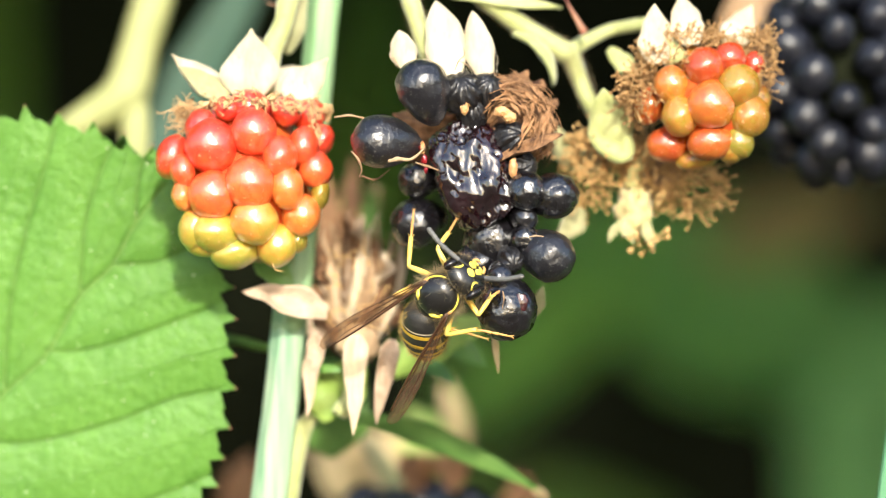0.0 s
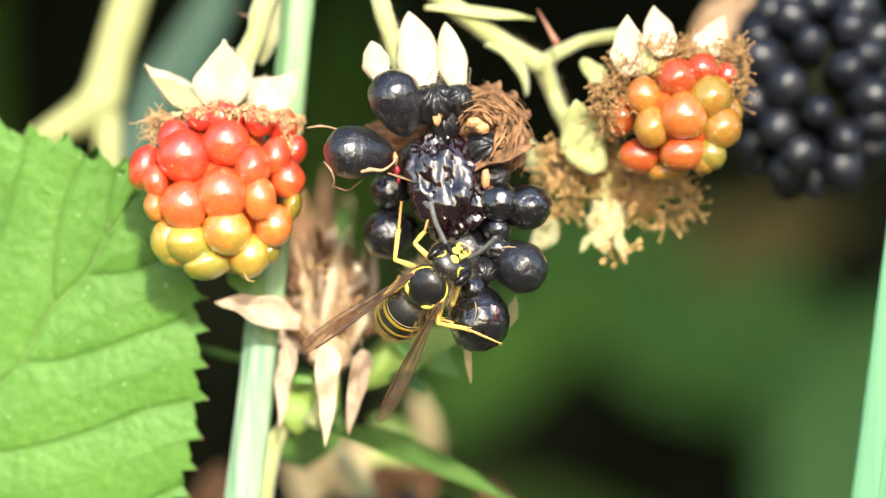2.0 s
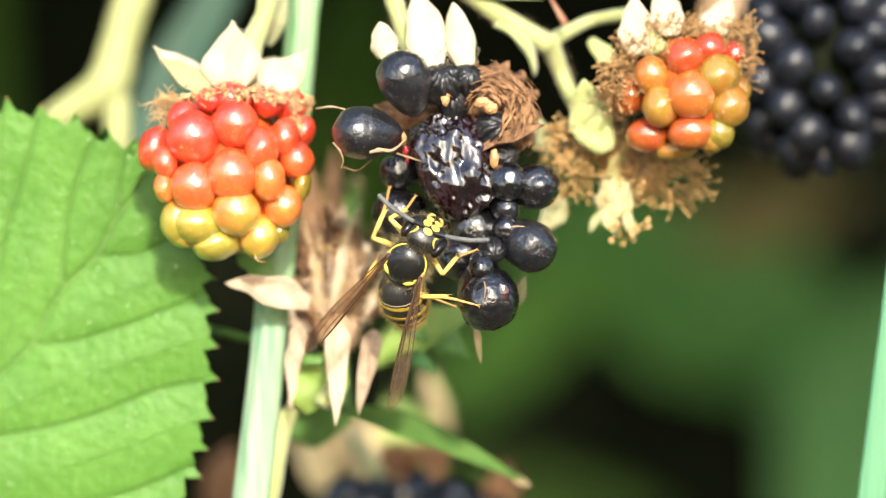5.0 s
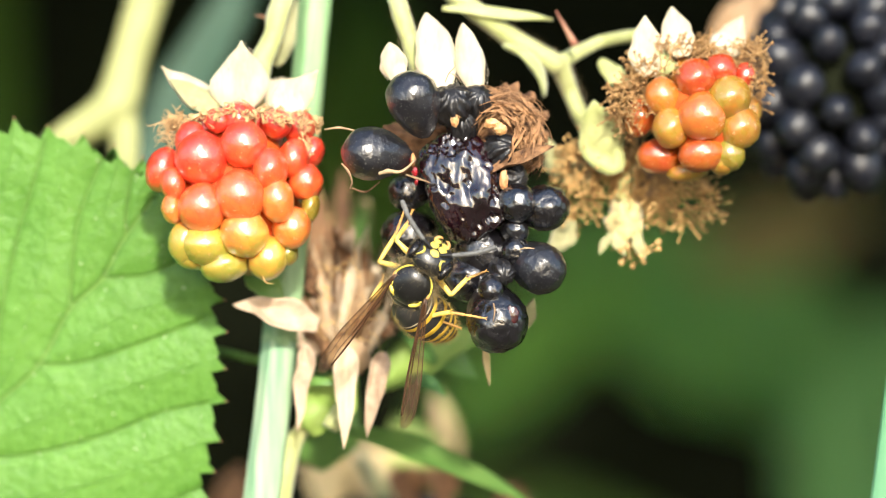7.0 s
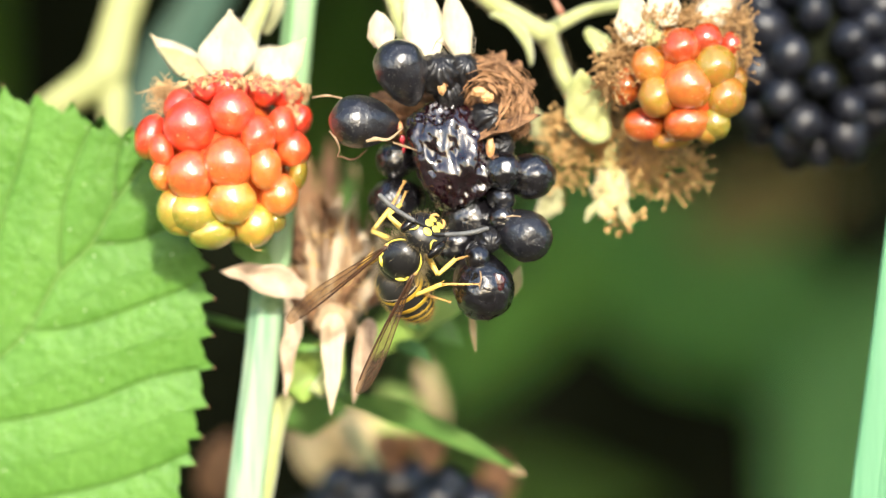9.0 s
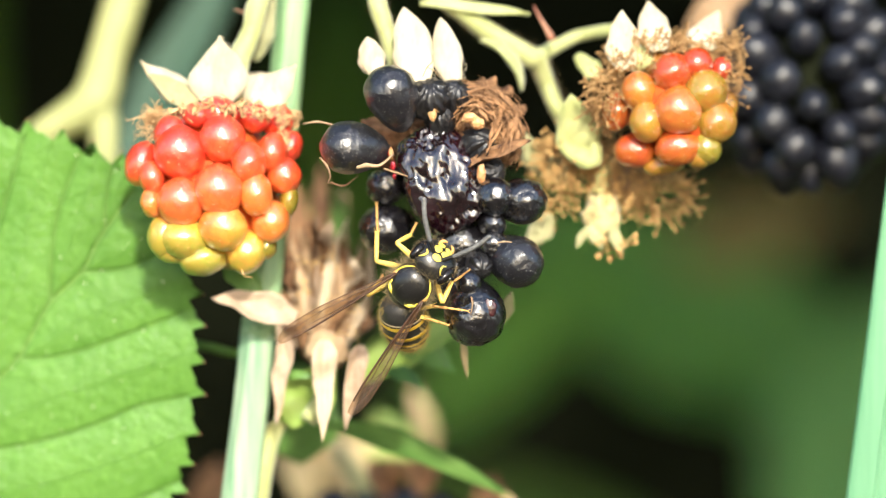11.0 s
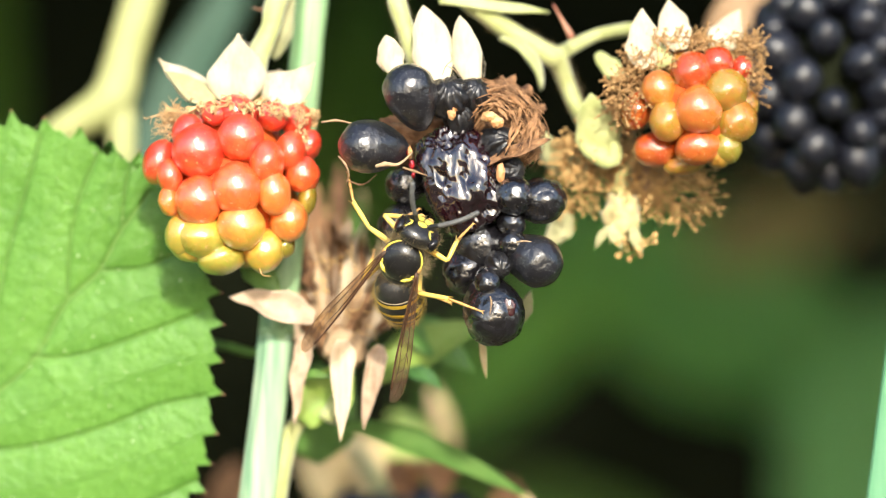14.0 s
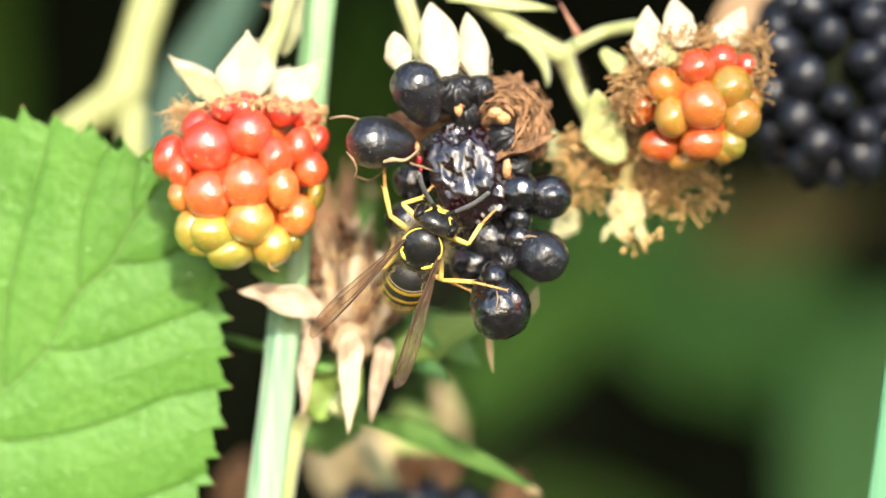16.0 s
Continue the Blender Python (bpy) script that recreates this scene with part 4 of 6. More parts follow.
def black_berry(c, half, r, count, label, top, seed, skin="f"):
    """A whole ripe berry, seen from some way off."""
    rng = random.Random(seed)
    c = Vector(c)
    b = thing("ripe_blackberry", top, label, "berry")
    bm = bmesh.new()
    ball(bm, c, [k * 0.68 for k in half], seg=16, rings=12)
    # Core in the deep-shade colour, so the gaps between drupelets stay dark.
    part("receptacle", bm, DEEPSHADE, b)
    for i in range(count):
        z = 1 - 2 * (i + 0.5) / count
        w = i * 2.399963 + rng.uniform(-0.15, 0.15)
        k = math.sqrt(1 - z * z)
        drupelet(b, skin, c + Vector((math.cos(w) * k * half[0], math.sin(w) * k * half[1], z * half[2])), c, r * rng.uniform(0.8, 1.12), rng, rng.uniform(0.9, 1.35))
    bm = bmesh.new()
    tube(bm, [c + Vector((0, 0, half[2] * 0.8)), Vector(top)], [0.9, 0.7], sides=8, per=1)
    part("stalk", bm, STALK, b)
    return b


# ---- leaf with teeth and veins ----
def bramble_leaf():
    tip = Vector((-20.99, 7.6, 5.4))
    back = Vector((-0.735, 0.08, -0.67)).normalized()
    side = Vector((-0.67, 0.0, 0.735))
    up = side.cross(back).normalized()
    if up.y > 0:
        up = -up
    b = thing("bramble_leaf", tip + back * 72, "fresh green toothed bramble leaf with sunken veins, in full sun", "leaf")
    bm = bmesh.new()
    uv = bm.loops.layers.uv.new("UVMap")
    ribs = bm.verts.layers.float.new("rib")
    na, nl, long = 400, 116, 72.0

    def half(a, left):
        w = 23.0 * (1 - math.exp(-a / 6.5)) if left else 31.4 * (1 - math.exp(-a / 18.0))
        return max(0.05, w * math.sqrt(max(0.0, 1 - (a / long) ** 3)))

    def tooth(arc):
        """Uneven teeth that point to the tip."""
        k = arc / 3.1 + 0.25 * noise.noise(Vector((arc * 0.2, 4, 0)))
        f = k - math.floor(k)
        g = (k * 2.0) % 1.0
        return (0.85 + 0.4 * noise.noise(Vector((math.floor(k) * 1.7, 8, 1)))) * (f ** 1.5 - 0.45) * 1.15 + 0.28 * (g - 0.5)
    layers = []
    arcs = {}
    for left in (True, False):
        arc, last, arcs[left] = 0.0, None, []
        for i in range(na + 1):
            a = long * (i / na) ** 1.25
            p = Vector((a, half(a, left), 0))
            arc += (p - last).length if last else 0
            last = p
            arcs[left].append(arc)
    for off in (0.0, 0.22):
        grid = []
        for i in range(na + 1):
            a = long * (i / na) ** 1.25
            row = []
            for j in range(-nl, nl + 1):
                left = j < 0
                q = abs(j) / nl
                w = half(a, left)
                t = tooth(arcs[left][i])
                l = q * w
                grow = max(0.0, 1 - (w - l) / 2.4) if w > 1 else 0.0
                slope_a = (half(a + 0.3, left) - half(max(0, a - 0.3), left)) / 0.6
                out = Vector((-slope_a, 1.0)).normalized()
                aa, ll = a + out.x * t * grow, l + out.y * t * grow
                aa -= max(0, t) * grow * 0.5
                height = 0.07 * ll - 0.0035 * ll * ll
                height += 0.3 * noise.noise(Vector((aa * 0.12, ll * 0.12 * (-1 if left else 1), 3))) + 0.07 * noise.noise(Vector((aa * 0.9, ll * 0.9, 5)))
                height -= 0.00045 * aa * aa
                vert = bm.verts.new(tip + back * aa + side * (ll if left else -ll) + up * (height - off))
                row.append(vert)
            grid.append(row)
        layers.append(grid)
    for g in layers:
        for i in range(na):
            for j in range(2 * nl):
                bm.faces.new((g[i][j], g[i + 1][j], g[i + 1][j + 1], g[i][j + 1]))
    for j in (0, 2 * nl):
        for i in range(na):
            bm.faces.new((layers[0][i][j], layers[0][i + 1][j], layers[1][i + 1][j], layers[1][i][j]))
    # veins: the midrib, then the side veins that leave it on both sides and bend to the teeth
    mid = spline([(-25.2, 5.6), (-28.0, 1.9), (-29.9, -1.5), (-32.9, -4.4), (-35.8, -9.4), (-39.9, -13.2), (-46, -19.0), (-58, -31)], 8)
    veins = [mid] + [spline(line, 8) for line in (
        [(-27.8, 2.0), (-27.5, 5.6), (-26.9, 8.8)], [(-32.8, -3.8), (-32.3, 2.4), (-31.0, 6.6), (-29.6, 9.6)], [(-39.8, -13.0), (-39.2, -5.4), (-37.7, 1.6), (-36.0, 7.2), (-35.0, 11.0)],
        [(-46, -19.0), (-45, -8), (-43, 2), (-40.5, 10)], [(-29.8, -1.45), (-28.0, -1.35), (-25.6, -1.1), (-21.5, 0.7)], [(-36.0, -9.2), (-34.2, -9.3), (-31.6, -9.0), (-27.6, -7.8), (-20.8, -5.2)],
        [(-41.5, -16.2), (-39.9, -17.6), (-35.0, -17.1), (-29.3, -15.5), (-24.6, -13.6), (-20.3, -12.7)], [(-46, -22.5), (-41.0, -25.2), (-32.5, -24.2), (-25.5, -22.3), (-19.7, -19.7)],
        [(-50, -28), (-40, -33), (-28, -32), (-19.5, -28)])]
    bm.verts.index_update()
    flat = np.array([(v.co.x, v.co.z) for v in bm.verts])
    near, run, first = np.full(len(flat), 99.0), np.zeros(len(flat)), np.full(len(flat), 99.0)
    for k, line in enumerate(veins):
        done = 0.0
        for p, q in zip(line, line[1:]):
            p, q = np.array(p), np.array(q)
            way = q - p
            size = float(np.linalg.norm(way))
            if size < 1e-6:
                continue
            f = np.clip(((flat - p) @ way) / size ** 2, 0, 1)
            d = np.linalg.norm(flat - p - f[:, None] * way, axis=1) * (1 if k else 0.8)
            take = d < near
            run[take] = k * 37 + done + f[take] * size
            near = np.minimum(near, d)
            if k == 0:
                first = np.minimum(first, d)
            done += size
    puff = 0.58 * (1 - np.exp(-near / 2.0))
    for v, lift in zip(bm.verts, puff):
        v.co += up * float(lift)
    for v in bm.verts:
        v[ribs] = max(0.0, 1 - float(first[v.index]) / 1.2)
    for f in bm.faces:
        for loop in f.loops:
            i = loop.vert.index
            loop[uv].uv = (run[i], near[i])
    points_of_teeth = []
    for left, j in ((True, 0), (False, 2 * nl)):
        for i in range(4, int(na * 0.75)):
            t0, t1, t2 = (tooth(arcs[left][k]) for k in (i - 1, i, i + 1))
            if t1 > t0 and t1 >= t2 and t1 > 0.35:
                points_of_teeth.append(layers[0][i][j].co.copy())
    part("lamina", bm, LEAF, b)
    bm = bmesh.new()
    for p in points_of_teeth:
        ball(bm, p, (0.09, 0.09, 0.10), seg=6, rings=4)
    part("tooth_tip", bm, THORN, b, "reddish tips of the leaf's teeth", kind="stuff")
    bm = bmesh.new()
    tube(bm, [tip + back * 40 - up * 1.2, tip + back * 72 - up * 2, tip + back * 95 - up * 6], [0.6, 0.9, 1.0], sides=8)
    part("petiole", bm, STALK, b)
    return b


# ---- stems ----
def from_ground(p, lean):
    """Points from the soil up to a stem's lowest point in sight."""
    p = Vector(p)
    deep = p.z + 626
    return [p + Vector((lean[0] * deep * f, lean[1] * deep * f, -deep * f)) for f in (1.0, 0.5, 0.25, 0.12, 0.05)]


def canes():
    b = thing("bramble_cane", (-16.86, 10, -31.72), "thick pale green ribbed bramble cane standing behind the berries", "stem")
    bm = bmesh.new()
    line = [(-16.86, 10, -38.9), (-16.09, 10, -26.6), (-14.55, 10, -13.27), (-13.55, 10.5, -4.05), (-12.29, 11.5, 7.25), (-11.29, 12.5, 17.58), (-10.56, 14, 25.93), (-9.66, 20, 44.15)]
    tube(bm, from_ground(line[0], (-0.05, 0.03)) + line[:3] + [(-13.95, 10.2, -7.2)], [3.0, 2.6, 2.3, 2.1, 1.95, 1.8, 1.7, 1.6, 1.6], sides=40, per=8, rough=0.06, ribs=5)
    part("lower_stem", bm, CANE, b, "ribbed green bark with white streaks")
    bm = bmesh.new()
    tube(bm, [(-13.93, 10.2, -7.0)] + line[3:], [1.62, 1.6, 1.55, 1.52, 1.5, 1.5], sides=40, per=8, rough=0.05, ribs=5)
    part("upper_stem", bm, UPPERCANE, b, "smooth green bark, deepened for the shade behind the berry")
    bm = bmesh.new()
    tube(bm, [(-14.0, 10.2, -7.5), (-13.95, 10.2, -7.1), (-13.9, 10.2, -6.7)], [1.60, 1.68, 1.60], sides=24, per=3)
    part("node", bm, UPPERCANE, b)
    bm = bmesh.new()
    tube(bm, [(-15.53, 11.5, -28.75), (-14.3, 11.5, -22.58), (-13.49, 12, -18.49), (-12.46, 12, -15.91), (-10.76, 12, -14.11), (-8.54, 11.5, -12.29)], [1.2, 1.2, 1.05, 0.8, 0.6, 0.5], sides=12, per=5)
    part("side_shoot", bm, STALK, b)
    bm = bmesh.new()
    tube(bm, [(-14.59, 11, -9.2), (-17.07, 15, -8.87), (-19.02, 18, -8.46), (-21.84, 22, -8.39), (-26.01, 30, -10.7)], [0.4, 0.45, 0.4, 0.35, 0.3], sides=8, per=4)
    part("tendril", bm, GREEN, b)
    cane = b

    y = thing("bramble_stalk", (-27.22, 50, 31.56), "forked yellow-green stalk in the sun behind the leaf", "stem")
    bm = bmesh.new()
    tube(bm, [(-25.99, 50, 33.81), (-28.63, 50, 25.37), (-30.32, 50, 19.74), (-31.61, 50, 15.53), (-34.82, 50, 13.28), (-37.5, 50.5, 11.32), (-40.91, 52, 6.27), (-43.26, 53, 0.62)] + from_ground((-43.26, 53, 0.62), (-0.05, 0.05))[::-1], [1.95, 2.0, 1.95, 2.3, 1.75, 1.55, 1.45, 1.5, 1.6, 1.7, 1.9, 2.2, 2.5], sides=14, per=6)
    part("stem", bm, YSTALK, y)
    bm = bmesh.new()
    tube(bm, [(-31.44, 50, 16.93), (-30.71, 50, 13.56), (-30.49, 50, 7.93), (-30.1, 51, 1.18)], [1.5, 1.5, 1.3, 1.2], sides=14, per=6)
    part("side_shoot", bm, YSTALK, y)

    p = thing("berry_panicle", (-0.21, 14, 25.93), "pale green hairy branching stalk with small thorns, carrying the berries", "stem")
    bm = bmesh.new()
    tube(bm, [(-10.09, 16, 33.85), (-7.49, 16, 30.21), (-4.36, 15, 27.55), (0.83, 14, 25.15), (3.41, 13.5, 23.21), (7.3, 14, 20.34), (11.62, 15, 17.79)], [1.0, 1.0, 0.95, 0.95, 0.9, 0.9, 1.0], sides=12, per=6, rough=0.08)
    part("stem", bm, STALK, p)
    for line, r in (([(11.21, 15, 17.95), (13.57, 16, 19.29), (15.71, 17.5, 20.3), (18.99, 15, 20.7)], [0.75, 0.6, 0.55, 0.6]), ([(11.46, 15, 18.47), (12.55, 16.5, 15.67), (13.83, 16, 12.79), (16.14, 22, 9.44)], [0.95, 0.75, 0.75, 0.9])):
        bm = bmesh.new()
        tube(bm, line, r, sides=10, per=6, rough=0.08)
        part("branch", bm, STALK, p)
    hairs(p, [(3.41, 13.5, 23.21), (7.3, 14, 20.34), (11.62, 15, 17.79), (13.66, 14, 12.73)], 0.9, 500, 0.45, 3)
    for base, tip, r in (((12.96, 13, 19.67), (11.15, 13, 22.87), 0.35), ((-13.66, 14, 21.79), (-16.21, 13, 22.51), 0.25)):
        bm = bmesh.new()
        tube(bm, [base, (Vector(base) + Vector(tip)) / 2, tip], [r, r * 0.5, 0.03], sides=8, per=3)
        part("thorn", bm, THORN, p)
    for base, tip, w, bow in (((6.4, 12.4, 19.7), (10.2, 12.8, 15.0), 2.1, 0.16), ((0.83, 12.5, 23), (10.89, 13, 21.99), 1.2, 0.02), ((15.06, 14, 18.16), (18.16, 14, 15.84), 1.9, -0.15)):
        bm = bmesh.new()
        blade(bm, base, tip, w, (0, -1, 0.5) if bow < 0.1 else (0.7, -0.5, 0.6), bow=bow, cup=0.3, thick=0.5, wave=0.25, seed=bow * 30, shape=0.45 if w > 2 else 1.0, widest=0.5)
        part("bract", bm, STALK, p)
    bm = bmesh.new()
    blade(bm, (-14.44, 14, 17.91), (-12.64, 14.5, 24.14), 2.6, (0.3, -1, 0), bow=0.04, cup=-0.3, thick=0.3, wave=0.3, seed=2)
    part("bract", bm, SEPAL_GREEN, p)
    return cane


def hairs(parent, line, radius, count, long, seed):
    """Short pale hair standing off a stalk."""
    rng = random.Random(seed)
    pts = spline(line, 12)
    bm = bmesh.new()
    for _ in range(count):
        k = rng.randrange(len(pts) - 1)
        a, s, h = frame_of(pts[k + 1] - pts[k])
        w = rng.uniform(0, 2 * math.pi)
        d = s * math.cos(w) + h * math.sin(w)
        p = pts[k] + (pts[k + 1] - pts[k]) * rng.random() + d * radius * 0.9
        tube(bm, [p, p + (d + a * rng.uniform(-0.3, 0.3)) * long * rng.uniform(0.5, 1.2)], [0.022, 0.008], sides=3, per=1)
    part("hair", bm, FUZZ, parent, kind="stuff")


def spent_flowers():
    rng = random.Random(11)
    s = thing("spent_flower", (15.6, 14.5, 10.16), "spent bramble flower, a tangle of brown stamens round pale sepals", "flower")
    for base, tip, w in (((16.31, 15.5, 7.9), (14.37, 14.0, 14.6), 4.5), ((12.13, 20, 7.4), (10.55, 20, 11.34), 2.2), ((12.92, 20, 3.73), (10.57, 20.5, 0.84), 2.4), ((14.49, 20, 7.4), (11.89, 21, 9.53), 2.6)):
        bm = bmesh.new()
        blade(bm, base, tip, w, (-0.1, -1, 0.3), bow=-0.06, cup=-0.2, thick=0.35, wave=0.3, seed=w)
        part("sepal", bm, STALK if w > 4 else SEPAL_GREEN, s)
    bm = bmesh.new()
    for c, sp, k in (((14.72, 19, 9.22), (2.6, 2, 1.6), 190), ((19.74, 20, 7.4), (2.6, 2, 2.4), 210), ((23.18, 20.5, 5.83), (2.4, 2, 2.0), 150), ((13.18, 20, 6.62), (1.6, 2, 1.8), 80), ((21.37, 21, 10.05), (3, 1.5, 2), 60)):
        stamens(bm, c, sp, k, (0.1, -0.2, -0.25), rng, (0.7, 1.9), 0.065, 2.0)
    part("stamen", bm, STAMEN, s, kind="stuff")
    bm = bmesh.new()
    ball(bm, (19.31, 22, 7.44), (2.8, 1.4, 2.0), seg=20, rings=14, lump=0.3, freq=3, seed=4)
    part("receptacle", bm, DRY, s)
    d = thing("green_fruit", (17.36, 19.5, 6.34), "pale green withering bud hanging with shrivelled tips", "bud")
    bm = bmesh.new()
    ball(bm, (17.68, 18.5, 3.5), (1.65, 1.5, 2.1), seg=28, rings=20, lump=0.4, freq=2, seed=3)
    part("body", bm, BUDSKIN, d)
    for base, tip, w in (((16.75, 17.5, 2.92), (17.63, 17.2, 0.47), 1.5), ((18.33, 17.8, 2.92), (19.54, 18, 0.05), 1.1), ((16.41, 18, 2.66), (15.2, 18, 0.57), 0.9)):
        bm = bmesh.new()
        blade(bm, base, tip, w, bow=0.05, thick=0.3, wave=0.3, seed=w)
        part("sepal", bm, SEPAL_GREEN, d)
    bm = bmesh.new()
    tube(bm, [(17.6, 19, 5.55), (17.9, 20, 7.4), (18.21, 21, 9)], [0.9, 0.8, 0.8], sides=8, per=4)
    part("stalk", bm, STALK, d)
    bm = bmesh.new()
    stamens(bm, (18.08, 18, 1.1), (1.4, 1, 0.8), 16, (0, 0, -0.5), rng, (0.5, 1.4), 0.1)
    part("stamen", bm, STAMEN, d, kind="stuff")
    return s, d


def dry_calyx():
    rng = random.Random(21)
    c = thing("dry_calyx", (-8.15, 10, -10.2), "dry brown calyx of a fallen fruit with hanging papery sepals", "flower")
    for base, tip, w, mat, bow in (((-7.9, 7.5, -7.69), (-7.97, 6, -16.8), 2.3, TAN, 0.02), ((-4.79, 8, -8.11), (-6.23, 8.5, -15.88), 1.9, PINKDRY, 0.08), ((-11.66, 9, -7.62), (-12.22, 9, -15.39), 1.7, PINKDRY, -0.06),
                                   ((-10.43, 9, -5.83), (-18.03, 7.5, -3.57), 3.0, PINKDRY, 0.10)):
        bm = bmesh.new()
        blade(bm, base, tip, w, (0.1, -1, 0.2), bow=bow, cup=0.55, thick=0.16, wave=0.55, seed=w * 3, n=30, m=10, widest=0.35 if mat is PINKDRY and bow > 0.09 else 0.12)
        part("sepal", bm, mat, c, "papery pinkish sepal")
    for _ in range(190):
        bx = rng.uniform(-2.6, 2.6)
        top = Vector((-7.90, 17.0, 0.57)) + Vector((bx * 1.6 + rng.gauss(0, 0.8), rng.uniform(-2.0, 3.5), rng.uniform(-5.5, 3.6) - abs(bx) * 0.9))
        foot = Vector((-7.95, 14.5, -9.25)) + Vector((bx * 0.55, rng.uniform(-1.2, 1.5), rng.uniform(-1, 1)))
        foot = foot.lerp(top, rng.choice((0.0, 0.0, 0.2, 0.4, 0.55)))
        bm = bmesh.new()
        blade(bm, foot, top, rng.choice((0.2, 0.3, 0.45, 0.6, 0.8, 1.1)), (rng.uniform(-0.9, 0.9), -1, 0.2), bow=rng.uniform(-0.18, 0.18), cup=0.5, thick=0.12, wave=2.4, seed=rng.random() * 20, widest=0.55, n=10, m=4)
        part("bract", bm, (DRY, DRY, TAN, PINKDRY, HUSK, HUSK)[rng.randrange(6)], c)
    bm = bmesh.new()
    ball(bm, (-7.78, 9.5, -8.65), (1.8, 1.4, 1.8), seg=22, rings=14, lump=0.3, freq=3, seed=9)
    part("receptacle", bm, DRY, c)
    bm = bmesh.new()
    stamens(bm, (-7.88, 9.5, -4.04), (2.6, 1.5, 4), 30, (0, -0.3, 0.4), rng, (0.8, 2.0), 0.05, 1.2)
    part("stamen", bm, STAMEN, c, kind="stuff")
    bm = bmesh.new()
    tube(bm, [(-7.81, 11, -10.22), (-8.17, 11, -12.79), (-9.44, 10.5, -15.09)], [0.9, 0.7, 0.8], sides=8, per=4)
    part("stalk", bm, STALK, c)
    bm = bmesh.new()
    blade(bm, (-11.54, 12, -15.4), (-6.9, 12, -9.73), 5.0, (0, -1, 0.3), bow=0.05, thick=0.25, wave=0.2)
    part("bract", bm, SUNLIT, c, "green bract behind the calyx")
    bm = bmesh.new()
    blade(bm, (-12.28, 11, -10.99), (-8.15, 10, -11.22), 0.9, (0, -1, 0.5), bow=0.1, thick=0.25)
    part("bract", bm, GREEN, c)
    return c


def small_leaves():
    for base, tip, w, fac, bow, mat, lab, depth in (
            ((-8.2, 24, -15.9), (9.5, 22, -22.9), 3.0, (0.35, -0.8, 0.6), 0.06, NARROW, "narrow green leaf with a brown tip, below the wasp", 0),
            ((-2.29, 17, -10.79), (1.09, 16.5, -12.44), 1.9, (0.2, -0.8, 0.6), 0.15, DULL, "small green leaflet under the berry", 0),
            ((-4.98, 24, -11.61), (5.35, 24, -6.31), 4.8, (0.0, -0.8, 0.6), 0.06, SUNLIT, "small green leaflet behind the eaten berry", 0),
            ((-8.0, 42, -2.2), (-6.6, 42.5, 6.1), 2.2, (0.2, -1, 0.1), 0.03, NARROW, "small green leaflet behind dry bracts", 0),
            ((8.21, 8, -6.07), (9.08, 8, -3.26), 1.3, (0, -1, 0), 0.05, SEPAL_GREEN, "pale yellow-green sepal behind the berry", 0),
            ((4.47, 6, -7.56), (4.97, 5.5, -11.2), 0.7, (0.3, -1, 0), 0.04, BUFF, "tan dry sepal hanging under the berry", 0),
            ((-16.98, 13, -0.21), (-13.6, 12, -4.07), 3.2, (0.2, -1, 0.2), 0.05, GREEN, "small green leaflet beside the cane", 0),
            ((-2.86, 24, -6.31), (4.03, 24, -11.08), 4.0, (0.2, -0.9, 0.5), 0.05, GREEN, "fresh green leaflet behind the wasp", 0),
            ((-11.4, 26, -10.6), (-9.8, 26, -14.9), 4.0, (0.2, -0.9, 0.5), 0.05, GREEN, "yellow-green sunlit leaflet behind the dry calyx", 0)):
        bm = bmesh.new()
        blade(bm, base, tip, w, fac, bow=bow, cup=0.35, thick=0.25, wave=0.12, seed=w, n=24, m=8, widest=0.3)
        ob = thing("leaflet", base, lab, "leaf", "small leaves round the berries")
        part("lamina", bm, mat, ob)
        rib(ob, base, tip, 0.13, mat)
        if mat is NARROW:
            p, q = Vector(base), Vector(tip)
            bm = bmesh.new()
            blade(bm, p + (q - p) * 0.93, p + (q - p) * 1.02, 1.0, fac, bow=-0.04, cup=0.35, thick=0.3, widest=0.2)
            part("leaf_tip", bm, DRY, ob, "withered brown tip")


def grass():
    bm = bmesh.new()
    line = [(39.67, 9, -49.03), (41.21, 9, -28.58), (43, 9, -13.24), (45.1, 9.5, 4.66), (48.09, 11, 27.79)]
    low = from_ground(line[0], (-0.04, 0.02))
    tube(bm, low + line, [2.6, 2.6, 2.6, 2.6, 2.6, 2.6, 2.6, 2.5, 2.2, 1.6], sides=14, per=8, flat=0.12)
    g = thing("grass_blade", (39.67, 9, -49.03), "broad blue-green grass blade, upright beside the hedge", "grass")
    part("lamina", bm, BLADE, g)
    bm = bmesh.new()
    tube(bm, [Vector(q) + Vector((0.1, -0.25, 0)) for q in line], [0.28, 0.26, 0.22, 0.18, 0.1], sides=6, per=8)
    part("midrib", bm, BLADE, g)


def shifted(ob, k):
    """The thing moved straight to or from the place where the camera stands, its size in proportion."""
    eye = Vector((0, -400, 0)) * MM
    ob.location = eye + (ob.location - eye) * k
    ob.scale = (k, k, k)


